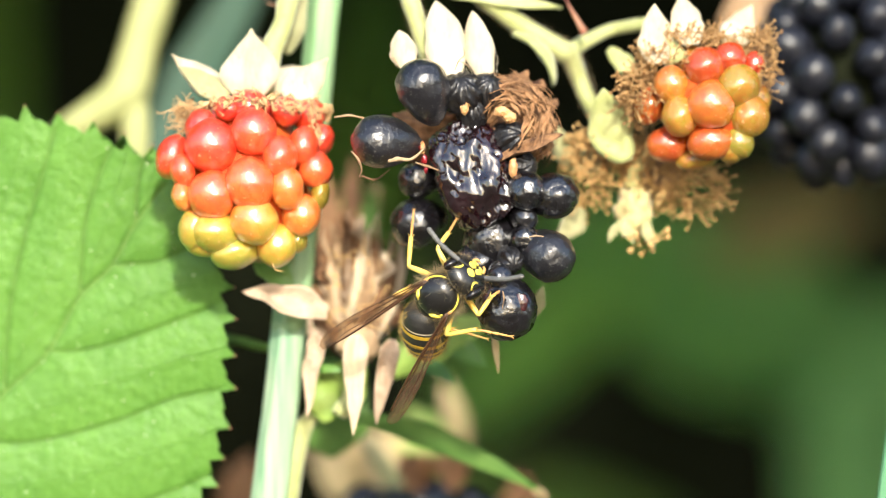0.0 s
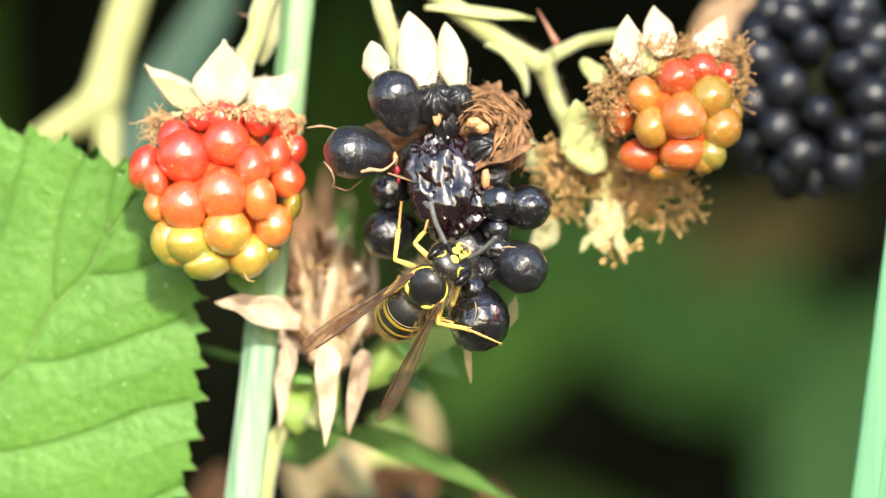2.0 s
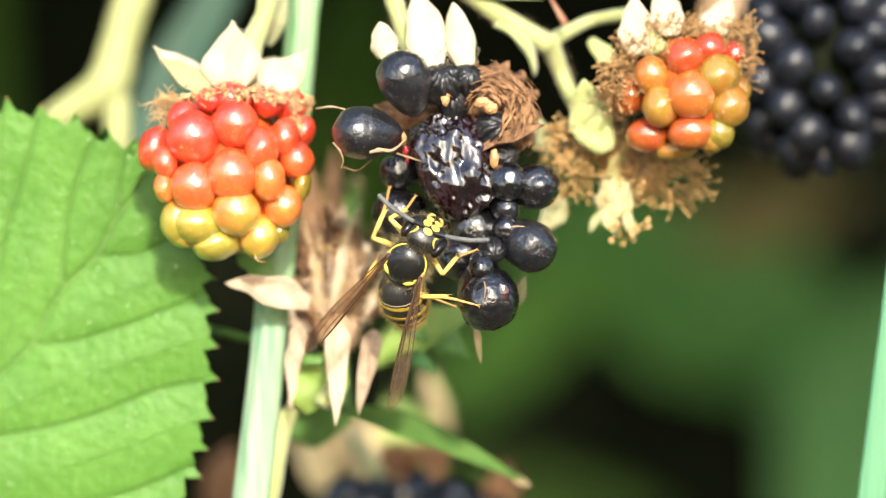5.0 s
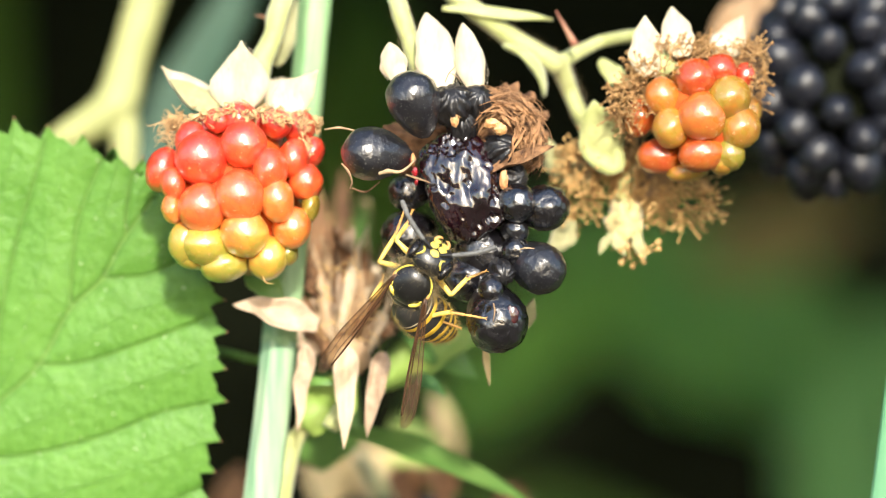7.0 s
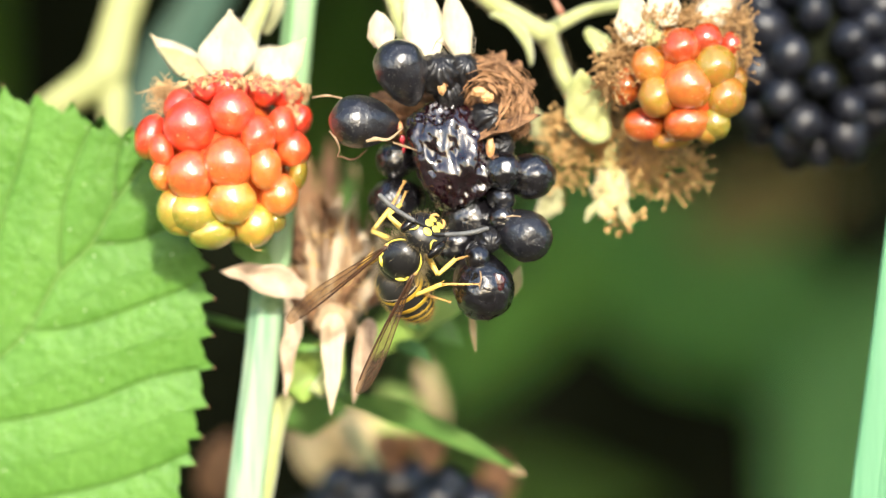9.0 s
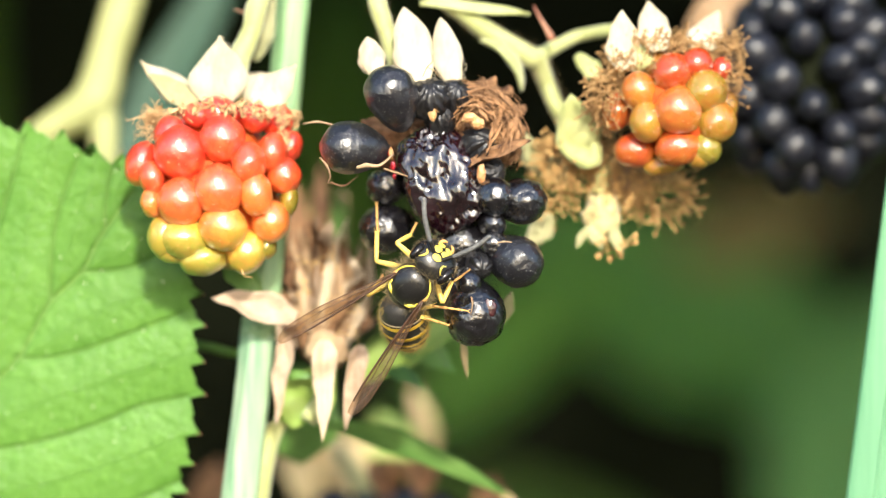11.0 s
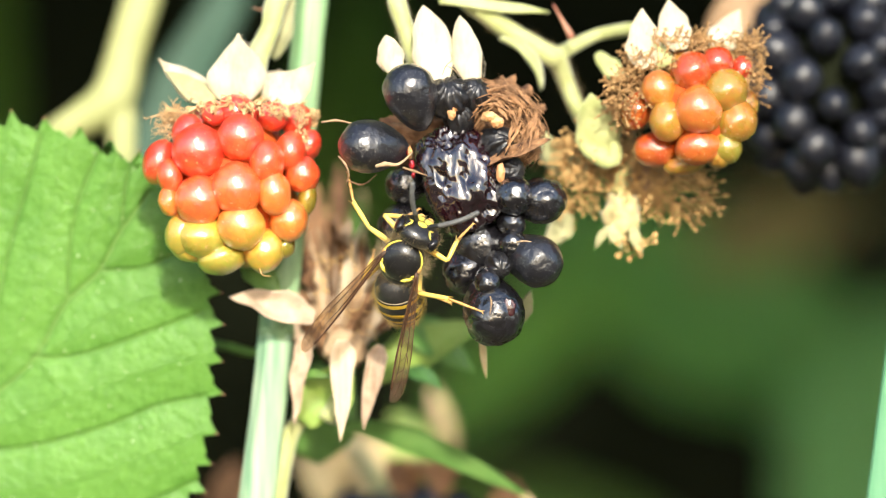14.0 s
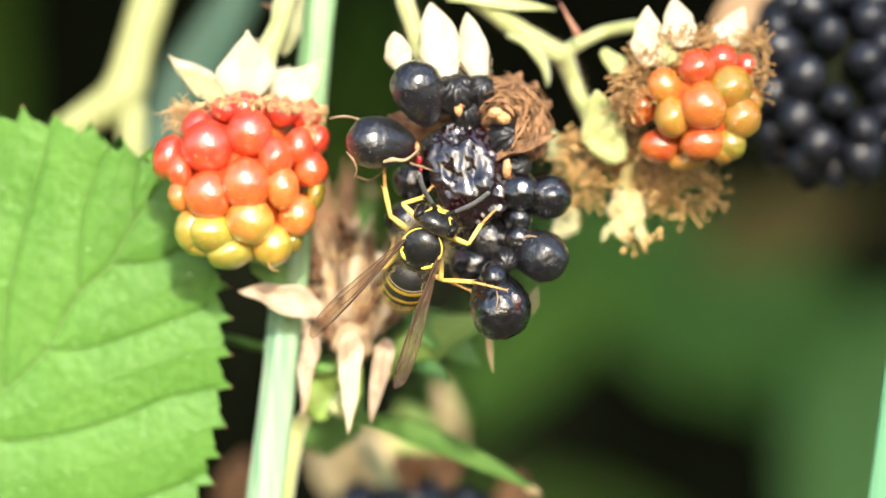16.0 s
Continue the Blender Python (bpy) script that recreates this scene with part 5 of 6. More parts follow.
ground_sheet()
hedge()
shifted(bramble_leaf(), 1.011)
shifted(canes(), 1.008)
shifted(unripe_berry(), 1.011)
eaten_berry()
shifted(small_berry(), 0.985)
for withered in spent_flowers():
    shifted(withered, 0.984)
shifted(dry_calyx(), 1.004)
small_leaves()
grass()
shifted(black_berry((39.66, 52, 17.12), (7.9, 7.2, 9.2), 2.05, 58, "ripe black blackberry, whole and glossy, further back", (37.56, 58, 32.12), 5), 0.96)
black_berry((-2.62, 55, -34.3), (10.8, 8.2, 9.0), 2.15, 80, "ripe blackberry low behind the leaf, with a pale calyx", (-7.74, 62, -19.58), 6, "w")
for base, tip, w, fac, mat, lab in (
        ((-7.0, 90, -26.5), (-14.2, 88, -20.6), 9.5, (0, -1, 0.5), BUFF, "pale yellow sepal over the lower berry"),
        ((-1.5, 90, -26.5), (-8.4, 88, -20.6), 10.0, (0, -1, 0.5), BUFF, "pale yellow sepal over the lower berry"),
        ((2.33, 90, -21.38), (0.06, 90, -14.15), 2.2, (0.1, -1, 0.3), BUFF, "buff dry bract behind the green leaf"),
        ((-1.62, 48, -23.58), (-4.41, 47, -20.34), 4.2, (0, -1, 0.5), HUSK, "brown withered sepal on the lower berry"),
        ((1.74, 48, -23.58), (-0.89, 47, -20.34), 4.0, (0.2, -1, 0.5), HUSK, "brown withered sepal on the lower berry"),
        ((-10.9, 45, -1.9), (-11.8, 45, 7.9), 2.6, (0.2, -1, 0.2), HUSK, "withered brown bract behind the dry calyx"),
        ((-9.2, 46, -1.6), (-9.0, 46, 9.2), 2.2, (0.3, -1, 0.2), HUSK, "withered brown bract behind the dry calyx"),
        ((-7.6, 44, -2.2), (-6.4, 44, 5.9), 2.0, (-0.2, -1, 0.2), HUSK, "withered brown bract behind the dry calyx"),
        ((-10.2, 46, 1.2), (-8.0, 46, 6.2), 2.6, (0.2, -1, 0.4), NARROW, "dull green leaflet behind the dry calyx"),
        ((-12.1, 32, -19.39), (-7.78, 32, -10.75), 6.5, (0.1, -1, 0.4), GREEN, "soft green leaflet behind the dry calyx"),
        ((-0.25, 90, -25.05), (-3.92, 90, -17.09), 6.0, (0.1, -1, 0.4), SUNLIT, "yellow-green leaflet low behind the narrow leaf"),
        ((7.7, 70, -28.73), (8.28, 70, -23.15), 4.0, (0, -1, 0.3), HUSK, "brown dry bract beside the lower berry"),
        ((-21.84, 80, -29.34), (-20.64, 80, -21.54), 5.0, (0, -1, 0.3), HUSK, "brown dry bract beside the lower berry"),
        ((27.5, 46, 20.9), (33.2, 46, 26.4), 4.5, (0.2, -1, 0.3), DRY, "tan dry bract above the far berry")):
    bm = bmesh.new()
    blade(bm, base, tip, w, fac, bow=0.06, cup=0.3, thick=0.3, wave=0.2, seed=w)
    alone("dry_bract", bm, mat, base, lab, "bract", group="bracts behind the berries")
far_leaf((-36.0, 105, 4.0), (-16.0, 105, 40.0), 6.0, (0, -1, 0.4), TEAL, "grey-green long leaf behind the stalk")
far_leaf((0.73, 580, -37.85), (46.06, 580, 1.35), 22, (0, -1, 0.6), MIDLEAF, "broad mid-green leaf deep in the hedge")
far_leaf((22, 600, 7), (113.25, 600, -41.12), 46, (0, -1, 0.6), MIDTEAL, "broad mid-green leaf arching deep in the hedge")
far_leaf((114, 560, -11), (81, 560, -76), 50, (0, -1, 0.6), DEEPTEAL, "broad mid-green leaf deep in the hedge")
far_leaf((-8, 560, -57), (52, 560, -60), 22, (0, -1, 0.6), NARROW, "dark green leaf low in the hedge")
far_leaf((-74.73, 300, -22.66), (-65.98, 300, 56.09), 15, (0, -1, 0.4), FARLEAF, "narrow green leaf at the hedge's edge")
far_leaf((-18.86, 520, -18.29), (-11.96, 520, 62.21), 30, (0, -1, 0.4), FARLEAF, "dark green leaf deep in the hedge")
far_leaf((51, 470, 0), (84, 470, 9), 15, (0.2, -1, 0.3), FARBROWN, "withered brown leaf deep in the hedge")


# ---- the wasp; its own axes: x to the head, y to its left, z to its back ----
def shell(bm, centre, half, at, size, lift=0.0, thick=0.06, seg=16, rings=8):
    """A patch lying on an ellipsoid: a lens pressed onto it at the place (x, y) seen from the back."""
    c, hx = Vector(centre), Vector(half)
    q = max(0.03, 1 - ((at[0] - c.x) / hx.x) ** 2 - ((at[1] - c.y) / hx.y) ** 2)
    z = c.z + hx.z * math.sqrt(q)
    nrm = Vector(((at[0] - c.x) / hx.x ** 2, (at[1] - c.y) / hx.y ** 2, (z - c.z) / hx.z ** 2)).normalized()
    a, s, h = frame_of(nrm, (1, 0, 0))
    ball(bm, Vector((at[0], at[1], z)) + nrm * lift, (size[1], size[0], thick), (s, h, a), seg=seg, rings=rings)


def wasp_body():
    rng = random.Random(31)
    w = tagged(new("wasp"), "black and yellow wasp with smoky wings, feeding on a blackberry", "wasp")
    ORIGIN[w.name] = Vector((0, 0, 0))
    c, half = (0, 0, 0), (2.06, 1.95, 1.5)
    bm = bmesh.new()
    ball(bm, c, half, seg=40, rings=28, lump=0.02, freq=2)
    ball(bm, (-1.45, 0, -0.30), (0.95, 1.45, 1.1), seg=28, rings=18)
    ball(bm, (-0.2, 0, -1.1), (1.8, 1.7, 1.1), seg=28, rings=18)
    thorax = part("thorax", bm, CHITIN, w, "shining black thorax with fine hair")
    for side in (1, -1):
        bm = bmesh.new()
        line = []
        for k in range(9):
            ang = radians(28 + 58 * k / 8) * side
            r = 0.93
            x, y = half[0] * r * math.cos(ang), half[1] * r * math.sin(ang)
            z = half[2] * math.sqrt(1 - r * r) + 0.06
            line.append((x, y, z))
        tube(bm, line, [0.06, 0.13, 0.15, 0.14, 0.08], sides=8, per=3, flat=0.6)
        part("pronotal_band", bm, WASPYELLOW, thorax, "yellow band along the shoulder")
        bm = bmesh.new()
        line = [(half[0] * r * math.cos(radians(g)), half[1] * r * math.sin(radians(g)) * side, half[2] * math.sqrt(1 - r * r) + 0.02) for g, r in ((116, 0.93), (128, 0.90), (140, 0.86), (153, 0.86))]
        tube(bm, line, [0.06, 0.30, 0.34, 0.06], sides=10, per=5, flat=0.6)
        part("scutellum_spot", bm, WASPYELLOW, thorax)
        bm = bmesh.new()
        ball(bm, (0.05, 1.72 * side, 0.55), (0.36, 0.24, 0.24), seg=12, rings=8)
        part("tegula", bm, TARSUS, thorax)
        bm = bmesh.new()
        shell(bm, c, half, (-0.72, 1.52 * side), (0.20, 0.16), thick=0.07)
        part("wing_base_spot", bm, WASPYELLOW, thorax)
    bm = bmesh.new()
    for _ in range(1500):
        d = Vector((rng.gauss(0, 1), rng.gauss(0, 1), rng.uniform(-1.0, 0.35))).normalized()
        p = Vector((d.x * 2.0, d.y * 1.88, d.z * 1.46))
        tube(bm, [p, p + d * 0.35 + Vector((rng.gauss(0, 0.12), rng.gauss(0, 0.12), 0)), p + d * rng.uniform(0.5, 0.95) + Vector((rng.gauss(0, 0.25), rng.gauss(0, 0.25), 0))],
             [0.009, 0.007, 0.003], sides=3, per=2)
    part("hair", bm, FUZZ, thorax, "fine pale hair", kind="stuff")

    # head, about its own centre: x out of the face, y to its left, z to the crown
    hh = Vector((1.10, 2.02, 1.80))

    def face(name, y, z, wide, tall, mat, lift=0.0, thick=0.07, label=""):
        """A patch on the face."""
        x = hh.x * math.sqrt(max(0.04, 1 - (y / hh.y) ** 2 - (z / hh.z) ** 2))
        nrm = Vector((x / hh.x ** 2, y / hh.y ** 2, z / hh.z ** 2)).normalized()
        a, s, h = frame_of(nrm, (0, 0, 1))
        patch = bmesh.new()
        ball(patch, Vector((x, y, z)) + nrm * lift, (wide, tall, thick), (s, h, a), seg=20, rings=10, lump=0.12, freq=1.5, seed=y * 3 + z)
        part(name, patch, mat, head, label)
    bm = bmesh.new()
    ball(bm, (0, 0, 0), hh, seg=44, rings=30, lump=0.02)
    ball(bm, (-0.95, 0, -0.25), (0.6, 0.75, 0.7), seg=16, rings=10)
    head = part("head", bm, CHITIN, w, "black head with a yellow face")
    for side in (1, -1):
        bm = bmesh.new()
        ball(bm, (0.12, 1.64 * side, 0.44), (0.78, 0.52, 1.15), seg=24, rings=16)
        part("eye", bm, EYE, head, "black kidney-shaped eye")
        bm = bmesh.new()
        tube(bm, [(0.62, 1.28 * side, 1.22), (0.92, 0.98 * side, 0.92), (0.98, 0.92 * side, 0.55), (0.92, 1.16 * side, 0.28)], [0.04, 0.10, 0.10, 0.04], sides=8, per=5)
        part("orbit_spot", bm, FACEYELLOW, head, "pale yellow inner edge of the eye")
        face("clypeus_spot", 0.42 * side, -0.42, 0.40, 0.40, FACEYELLOW, 0.02)
        face("clypeus_spot", 0.42 * side, -1.08, 0.38, 0.32, FACEYELLOW, 0.02)
        bm = bmesh.new()
        tube(bm, [(0.55, 0.72 * side, -1.35), (0.72, 0.52 * side, -1.66), (0.72, 0.20 * side, -1.80)], [0.16, 0.15, 0.06], sides=10, per=5)
        part("mandible", bm, TARSUS, head)
        bm = bmesh.new()
        tube(bm, [(-0.52, 1.72 * side, 1.0), (-0.62, 1.82 * side, 0.4), (-0.55, 1.76 * side, -0.5)], [0.05, 0.12, 0.07], sides=8, per=5)
        part("temple_line", bm, WASPYELLOW, head)
    face("frons_spot", 0.0, 0.36, 0.46, 0.34, FACEYELLOW, 0.02)
    for y, z, x in ((0.0, 1.66, 0.26), (0.26, 1.70, 0.0), (-0.26, 1.70, 0.0)):
        bm = bmesh.new()
        ball(bm, (x, y, z), (0.10, 0.10, 0.10), seg=10, rings=6)
        part("ocellus", bm, EYE, head)
    bm = bmesh.new()
    for _ in range(420):
        d = Vector((rng.uniform(-0.7, 1), rng.gauss(0, 1), rng.gauss(0, 1))).normalized()
        p = Vector((d.x * hh.x, d.y * hh.y, d.z * hh.z))
        tube(bm, [p, p + d * rng.uniform(0.25, 0.55)], [0.011, 0.004], sides=3, per=1)
    part("hair", bm, FUZZ, head, kind="stuff")

    # abdomen, built backwards from its joint
    prof = [0.45, 1.08, 1.56, 1.84, 2.00, 2.12, 2.14, 1.98, 1.64, 1.10, 0.50, 0.06]
    where = [0, 0.18, 0.55, 1.1, 1.8, 2.6, 3.5, 4.6, 5.6, 6.5, 7.2, 7.6]

    def radius(x):
        return float(np.interp(x, where, prof))

    def ring(bm, a, b, over, edge, n=7, seg=40):
        """A band of the abdomen from a to b; its rear edge may be scalloped."""
        rows = []
        for i in range(n + 1):
            row = []
            for j in range(seg):
                t = 2 * math.pi * j / seg
                front = a + edge * (0.5 - 0.5 * math.cos(4 * t)) * (0 if i else 1)
                x = front + (b - front) * i / n
                r = radius(x) + over * (1 - 0.4 * abs(2 * i / n - 1))
                row.append(bm.verts.new((-x, math.sin(t) * r, math.cos(t) * r * 0.90)))
            rows.append(row)
        for p, q in zip(rows, rows[1:]):
            for j in range(seg):
                bm.faces.new((p[j], p[(j + 1) % seg], q[(j + 1) % seg], q[j]))
    bm = bmesh.new()
    ring(bm, 0.0, 7.6, 0.0, 0.0, n=48)
    abdomen = part("abdomen", bm, ABDBLACK, w, "banded black and yellow abdomen")
    for a, b, e in ((2.02, 2.46, 0.20), (3.30, 3.84, 0.36), (4.45, 4.86, 0.28), (5.25, 5.70, 0.3), (5.98, 6.4, 0.25), (6.6, 7.1, 0.2)):
        bm = bmesh.new()
        ring(bm, a, b, 0.05, e)
        part("yellow_band", bm, ABDYELLOW, abdomen, "yellow band")
    bm = bmesh.new()
    ring(bm, 1.72, 1.86, 0.05, 0.0)
    part("pale_rim", bm, PALERIM, abdomen, "pale brown rim of the first segment")
    bm = bmesh.new()
    for _ in range(1700):
        x, t = rng.uniform(0.3, 6.9), rng.uniform(0.85, 2 * math.pi - 0.85)
        if x > 4.2:
            t = rng.uniform(0, 2 * math.pi)
        r = radius(x)
        p = Vector((-x, math.sin(t) * r, math.cos(t) * r * 0.9))
        d = Vector((-0.5, math.sin(t), math.cos(t))).normalized()
        tube(bm, [p, p + d * rng.uniform(0.2, 0.5)], [0.011, 0.004], sides=3, per=1)
    part("hair", bm, GOLDHAIR, abdomen, "short golden hair", kind="stuff")
    return w, abdomen, head


def wing(w, side):
    """A forewing folded lengthwise, along +x from its joint; the stout edge lies on the outer side."""
    long = 12.0
    bm = bmesh.new()
    n, m = 30, 6

    def edges(u):
        lead = 0.14 + 0.34 * math.sin(min(1, u * 1.25) * math.pi * 0.5) - 0.30 * max(0, u - 0.75) ** 1.5 * 4
        trail = -(0.08 + 0.82 * min(1, u / 0.62) ** 0.9) * (1 if u < 0.82 else math.sqrt(max(0.0, 1 - ((u - 0.82) / 0.185) ** 2)))
        return (lead if u < 0.985 else lead * 0.6), trail
    grid = []
    for i in range(n + 1):
        u = i / n
        hi, lo = edges(u)
        grid.append([bm.verts.new((u * long, side * (lo + (hi - lo) * j / m), 0.10 * math.sin(j / m * math.pi * 2.2) * (0.4 + u) + 0.12 * noise.noise(Vector((u * 6, j * 0.5, side)))))
                     for j in range(m + 1)])
    for i in range(n):
        for j in range(m):
            bm.faces.new((grid[i][j], grid[i + 1][j], grid[i + 1][j + 1], grid[i][j + 1]))
    ob = part("forewing", bm, WING, w, "smoky brown folded wing")

    def at(u, f):
        hi, lo = edges(u)
        return (u * long, side * (lo + (hi - lo) * f), 0.10 * math.sin(f * math.pi * 2.2) * (0.4 + u) + 0.05)
    veins = [([at(0.0, 0.9), at(0.2, 0.97), at(0.45, 0.98), at(0.72, 0.97), at(0.9, 0.96)], 0.12), ([at(0.0, 0.7), at(0.2, 0.78), at(0.42, 0.80), at(0.58, 0.78)], 0.085),
             ([at(0.0, 0.35), at(0.2, 0.42), at(0.40, 0.40), at(0.60, 0.34)], 0.05), ([at(0.02, 0.2), at(0.3, 0.08), at(0.6, 0.05), at(0.8, 0.04), at(0.92, 0.12)], 0.04),
             ([at(0.58, 0.78), at(0.70, 0.70), at(0.80, 0.72), at(0.90, 0.90)], 0.035), ([at(0.60, 0.34), at(0.66, 0.50), at(0.68, 0.72)], 0.03),
             ([at(0.60, 0.34), at(0.72, 0.36), at(0.84, 0.42), at(0.95, 0.55)], 0.03), ([at(0.74, 0.36), at(0.76, 0.55), at(0.78, 0.72)], 0.03),
             ([at(0.62, 0.32), at(0.68, 0.18), at(0.73, 0.06)], 0.028), ([at(0.80, 0.40), at(0.84, 0.25), at(0.88, 0.10)], 0.028), ([at(0.38, 0.80), at(0.41, 0.60), at(0.43, 0.40)], 0.03), ([at(0.22, 0.42), at(0.27, 0.25), at(0.32, 0.08)], 0.028)]
    for line, r in veins:
        bm = bmesh.new()
        tube(bm, line, [r, r * 0.8, r * 0.6], sides=6, per=4, hint=(0, 0, 1))
        part("vein", bm, VEIN, ob)
    return ob


def antenna(w, side, long):
    """Stem and jointed lash along +x."""
    bm = bmesh.new()
    pts = [(0, 0, 0), (long * 0.3, 0.18 * side, 0.10), (long * 0.65, 0.24 * side, 0.14), (long, 0, 0.0)]
    line = spline(pts, 26)
    n = len(line) - 1
    size = [(0.15 + 0.075 * min(1, i / 30)) * (0.90 + 0.12 * abs(math.sin(math.pi * i / n * 13))) * (1 if i < n - 3 else 0.55 + 0.15 * (n - i)) for i in range(n + 1)]
    tube(bm, line, size, sides=10, per=1, hint=(0, 0, 1))
    ob = part("antenna", bm, ANTENNA, w, "dark grey jointed antenna")
    bm = bmesh.new()
    ball(bm, (0, 0, 0), (0.2, 0.18, 0.18), seg=10, rings=6)
    part("socket", bm, CHITIN, ob)
    bm = bmesh.new()
    tube(bm, line[:24], [0.19, 0.20, 0.20, 0.17], sides=10, per=1, hint=(0, 0, 1))
    part("scape", bm, CHITIN, ob, "black first joint of the antenna")
    return ob


def leg(w, femur, tibia, tarsus):
    bm = bmesh.new()
    tube(bm, [(0, 0, 0), (femur * 0.5, 0, 0.05), (femur, 0, 0)], [0.24, 0.27, 0.20], sides=10, per=4, hint=(0, 0, 1))
    thigh = part("leg", bm, LEGYELLOW, w, "yellow leg with an orange foot")
    bm = bmesh.new()
    tube(bm, [(0, 0, 0), (tibia * 0.5, 0, 0.03), (tibia, 0, 0)], [0.17, 0.22, 0.20], sides=10, per=4, hint=(0, 0, 1))
    for y in (0.12, -0.12):
        tube(bm, [(tibia * 0.97, y, 0), (tibia * 1.16, y * 2.2, -0.1)], [0.05, 0.01], sides=5, per=1)
    shin = part("tibia", bm, LEGYELLOW, thigh)
    bm = bmesh.new()
    x = 0.0
    for k, f in enumerate((0.42, 0.2, 0.15, 0.10, 0.13)):
        r = 0.145 - 0.012 * k
        tube(bm, [(x, 0, 0), (x + tarsus * f * 0.6, 0, 0.02), (x + tarsus * f, 0, 0)], [r * 0.7, r * 0.85, r], sides=8, per=2, hint=(0, 0, 1))
        x += tarsus * f
    for y in (0.12, -0.12):
        tube(bm, [(x, 0, 0), (x + 0.14, y, 0.02), (x + 0.2, y * 1.6, -0.12)], [0.06, 0.04, 0.01], sides=5, per=2)
    foot = part("tarsus", bm, TARSUS, thigh, "orange-brown foot")
    return thigh, shin, foot


WASP, ABDOMEN, HEAD = wasp_body()
WASP_WINGS = {1: wing(WASP, 1), -1: wing(WASP, -1)}
FEELERS = {1: antenna(WASP, 1, 5.0), -1: antenna(WASP, -1, 5.0)}
LEG_PARTS = {"fore": (2.5, 2.2, 2.3), "mid": (3.0, 2.9, 3.2), "hind": (3.1, 3.3, 3.4)}
LEG_ROOTS = {"fore": (1.55, 1.0, -1.1), "mid": (0.25, 1.35, -1.3), "hind": (-0.9, 1.25, -1.3)}
LEG_BOWS = {"fore": (0.0, 1.0, 0.2), "mid": (-1.0, 0.55, 0.1), "hind": (-1.0, 0.4, 0.0)}
WASP_LEGS = {(k, side): leg(WASP, *LEG_PARTS[k]) for k in LEG_PARTS for side in (1, -1)}

PITCH = 20


def stance(x, z, heading):
    """The wasp's pose, back to the camera: its place on the berry and the way its head points."""
    h, p = radians(heading), radians(PITCH)
    f = Vector((math.cos(h) * math.cos(p), -math.sin(p), math.sin(h) * math.cos(p)))
    l = Vector((-math.sin(h), 0, math.cos(h)))
    m = Matrix((f, l, f.cross(l))).transposed().to_4x4()
    m.translation = Vector((x, -2.7, z)) * MM
    return m


def along(origin, way, up):
    """A pose whose x runs along way, at a place in millimetres."""
    a = Vector(way).normalized()
    y = Vector(up).cross(a).normalized()
    m = Matrix((a, y, a.cross(y))).transposed().to_4x4()
    m.translation = Vector(origin) * MM
    return m


def limb_rows(stances, hip, lengths, feet, depth, side, bow):
    """Thigh, shin and foot poses from where the foot holds on."""
    out = ([], [], [])
    la, lb, lc = lengths
    for (t, body), (_, fx, fz) in zip(stances, feet):
        foot = Vector((fx, depth, fz))
        h = (body @ (Vector((hip[0], hip[1] * side, hip[2])) * MM)) / MM
        turn = body.to_3x3()
        pole = turn @ Vector((bow[0], bow[1] * side, bow[2]))
        d = foot - h
        reach = min(d.length, (la + lb + lc) * 0.97)
        foot = h + d.normalized() * reach
        sole = (d.normalized() + Vector((0, 0.15, 0)) - pole.normalized() * 0.35).normalized()
        ankle = foot - sole * lc
        e = ankle - h
        k = min(e.length, (la + lb) * 0.985)
        e.normalize()
        ankle = h + e * k
        c = max(-1, min(1, (la * la + k * k - lb * lb) / (2 * la * k)))
        bend = (pole - e * pole.dot(e)).normalized()
        knee = h + (e * c + bend * math.sqrt(1 - c * c)) * la
        up = Vector((0, -1, 0.3))
        thigh = along(h, knee - h, up)
        local = body.inverted() @ thigh
        out[0].append((t, local))
        out[1].append((t, thigh.inverted() @ along(knee, ankle - knee, up)))
        out[2].append((t, thigh.inverted() @ along(ankle, foot - ankle, up)))
    return out


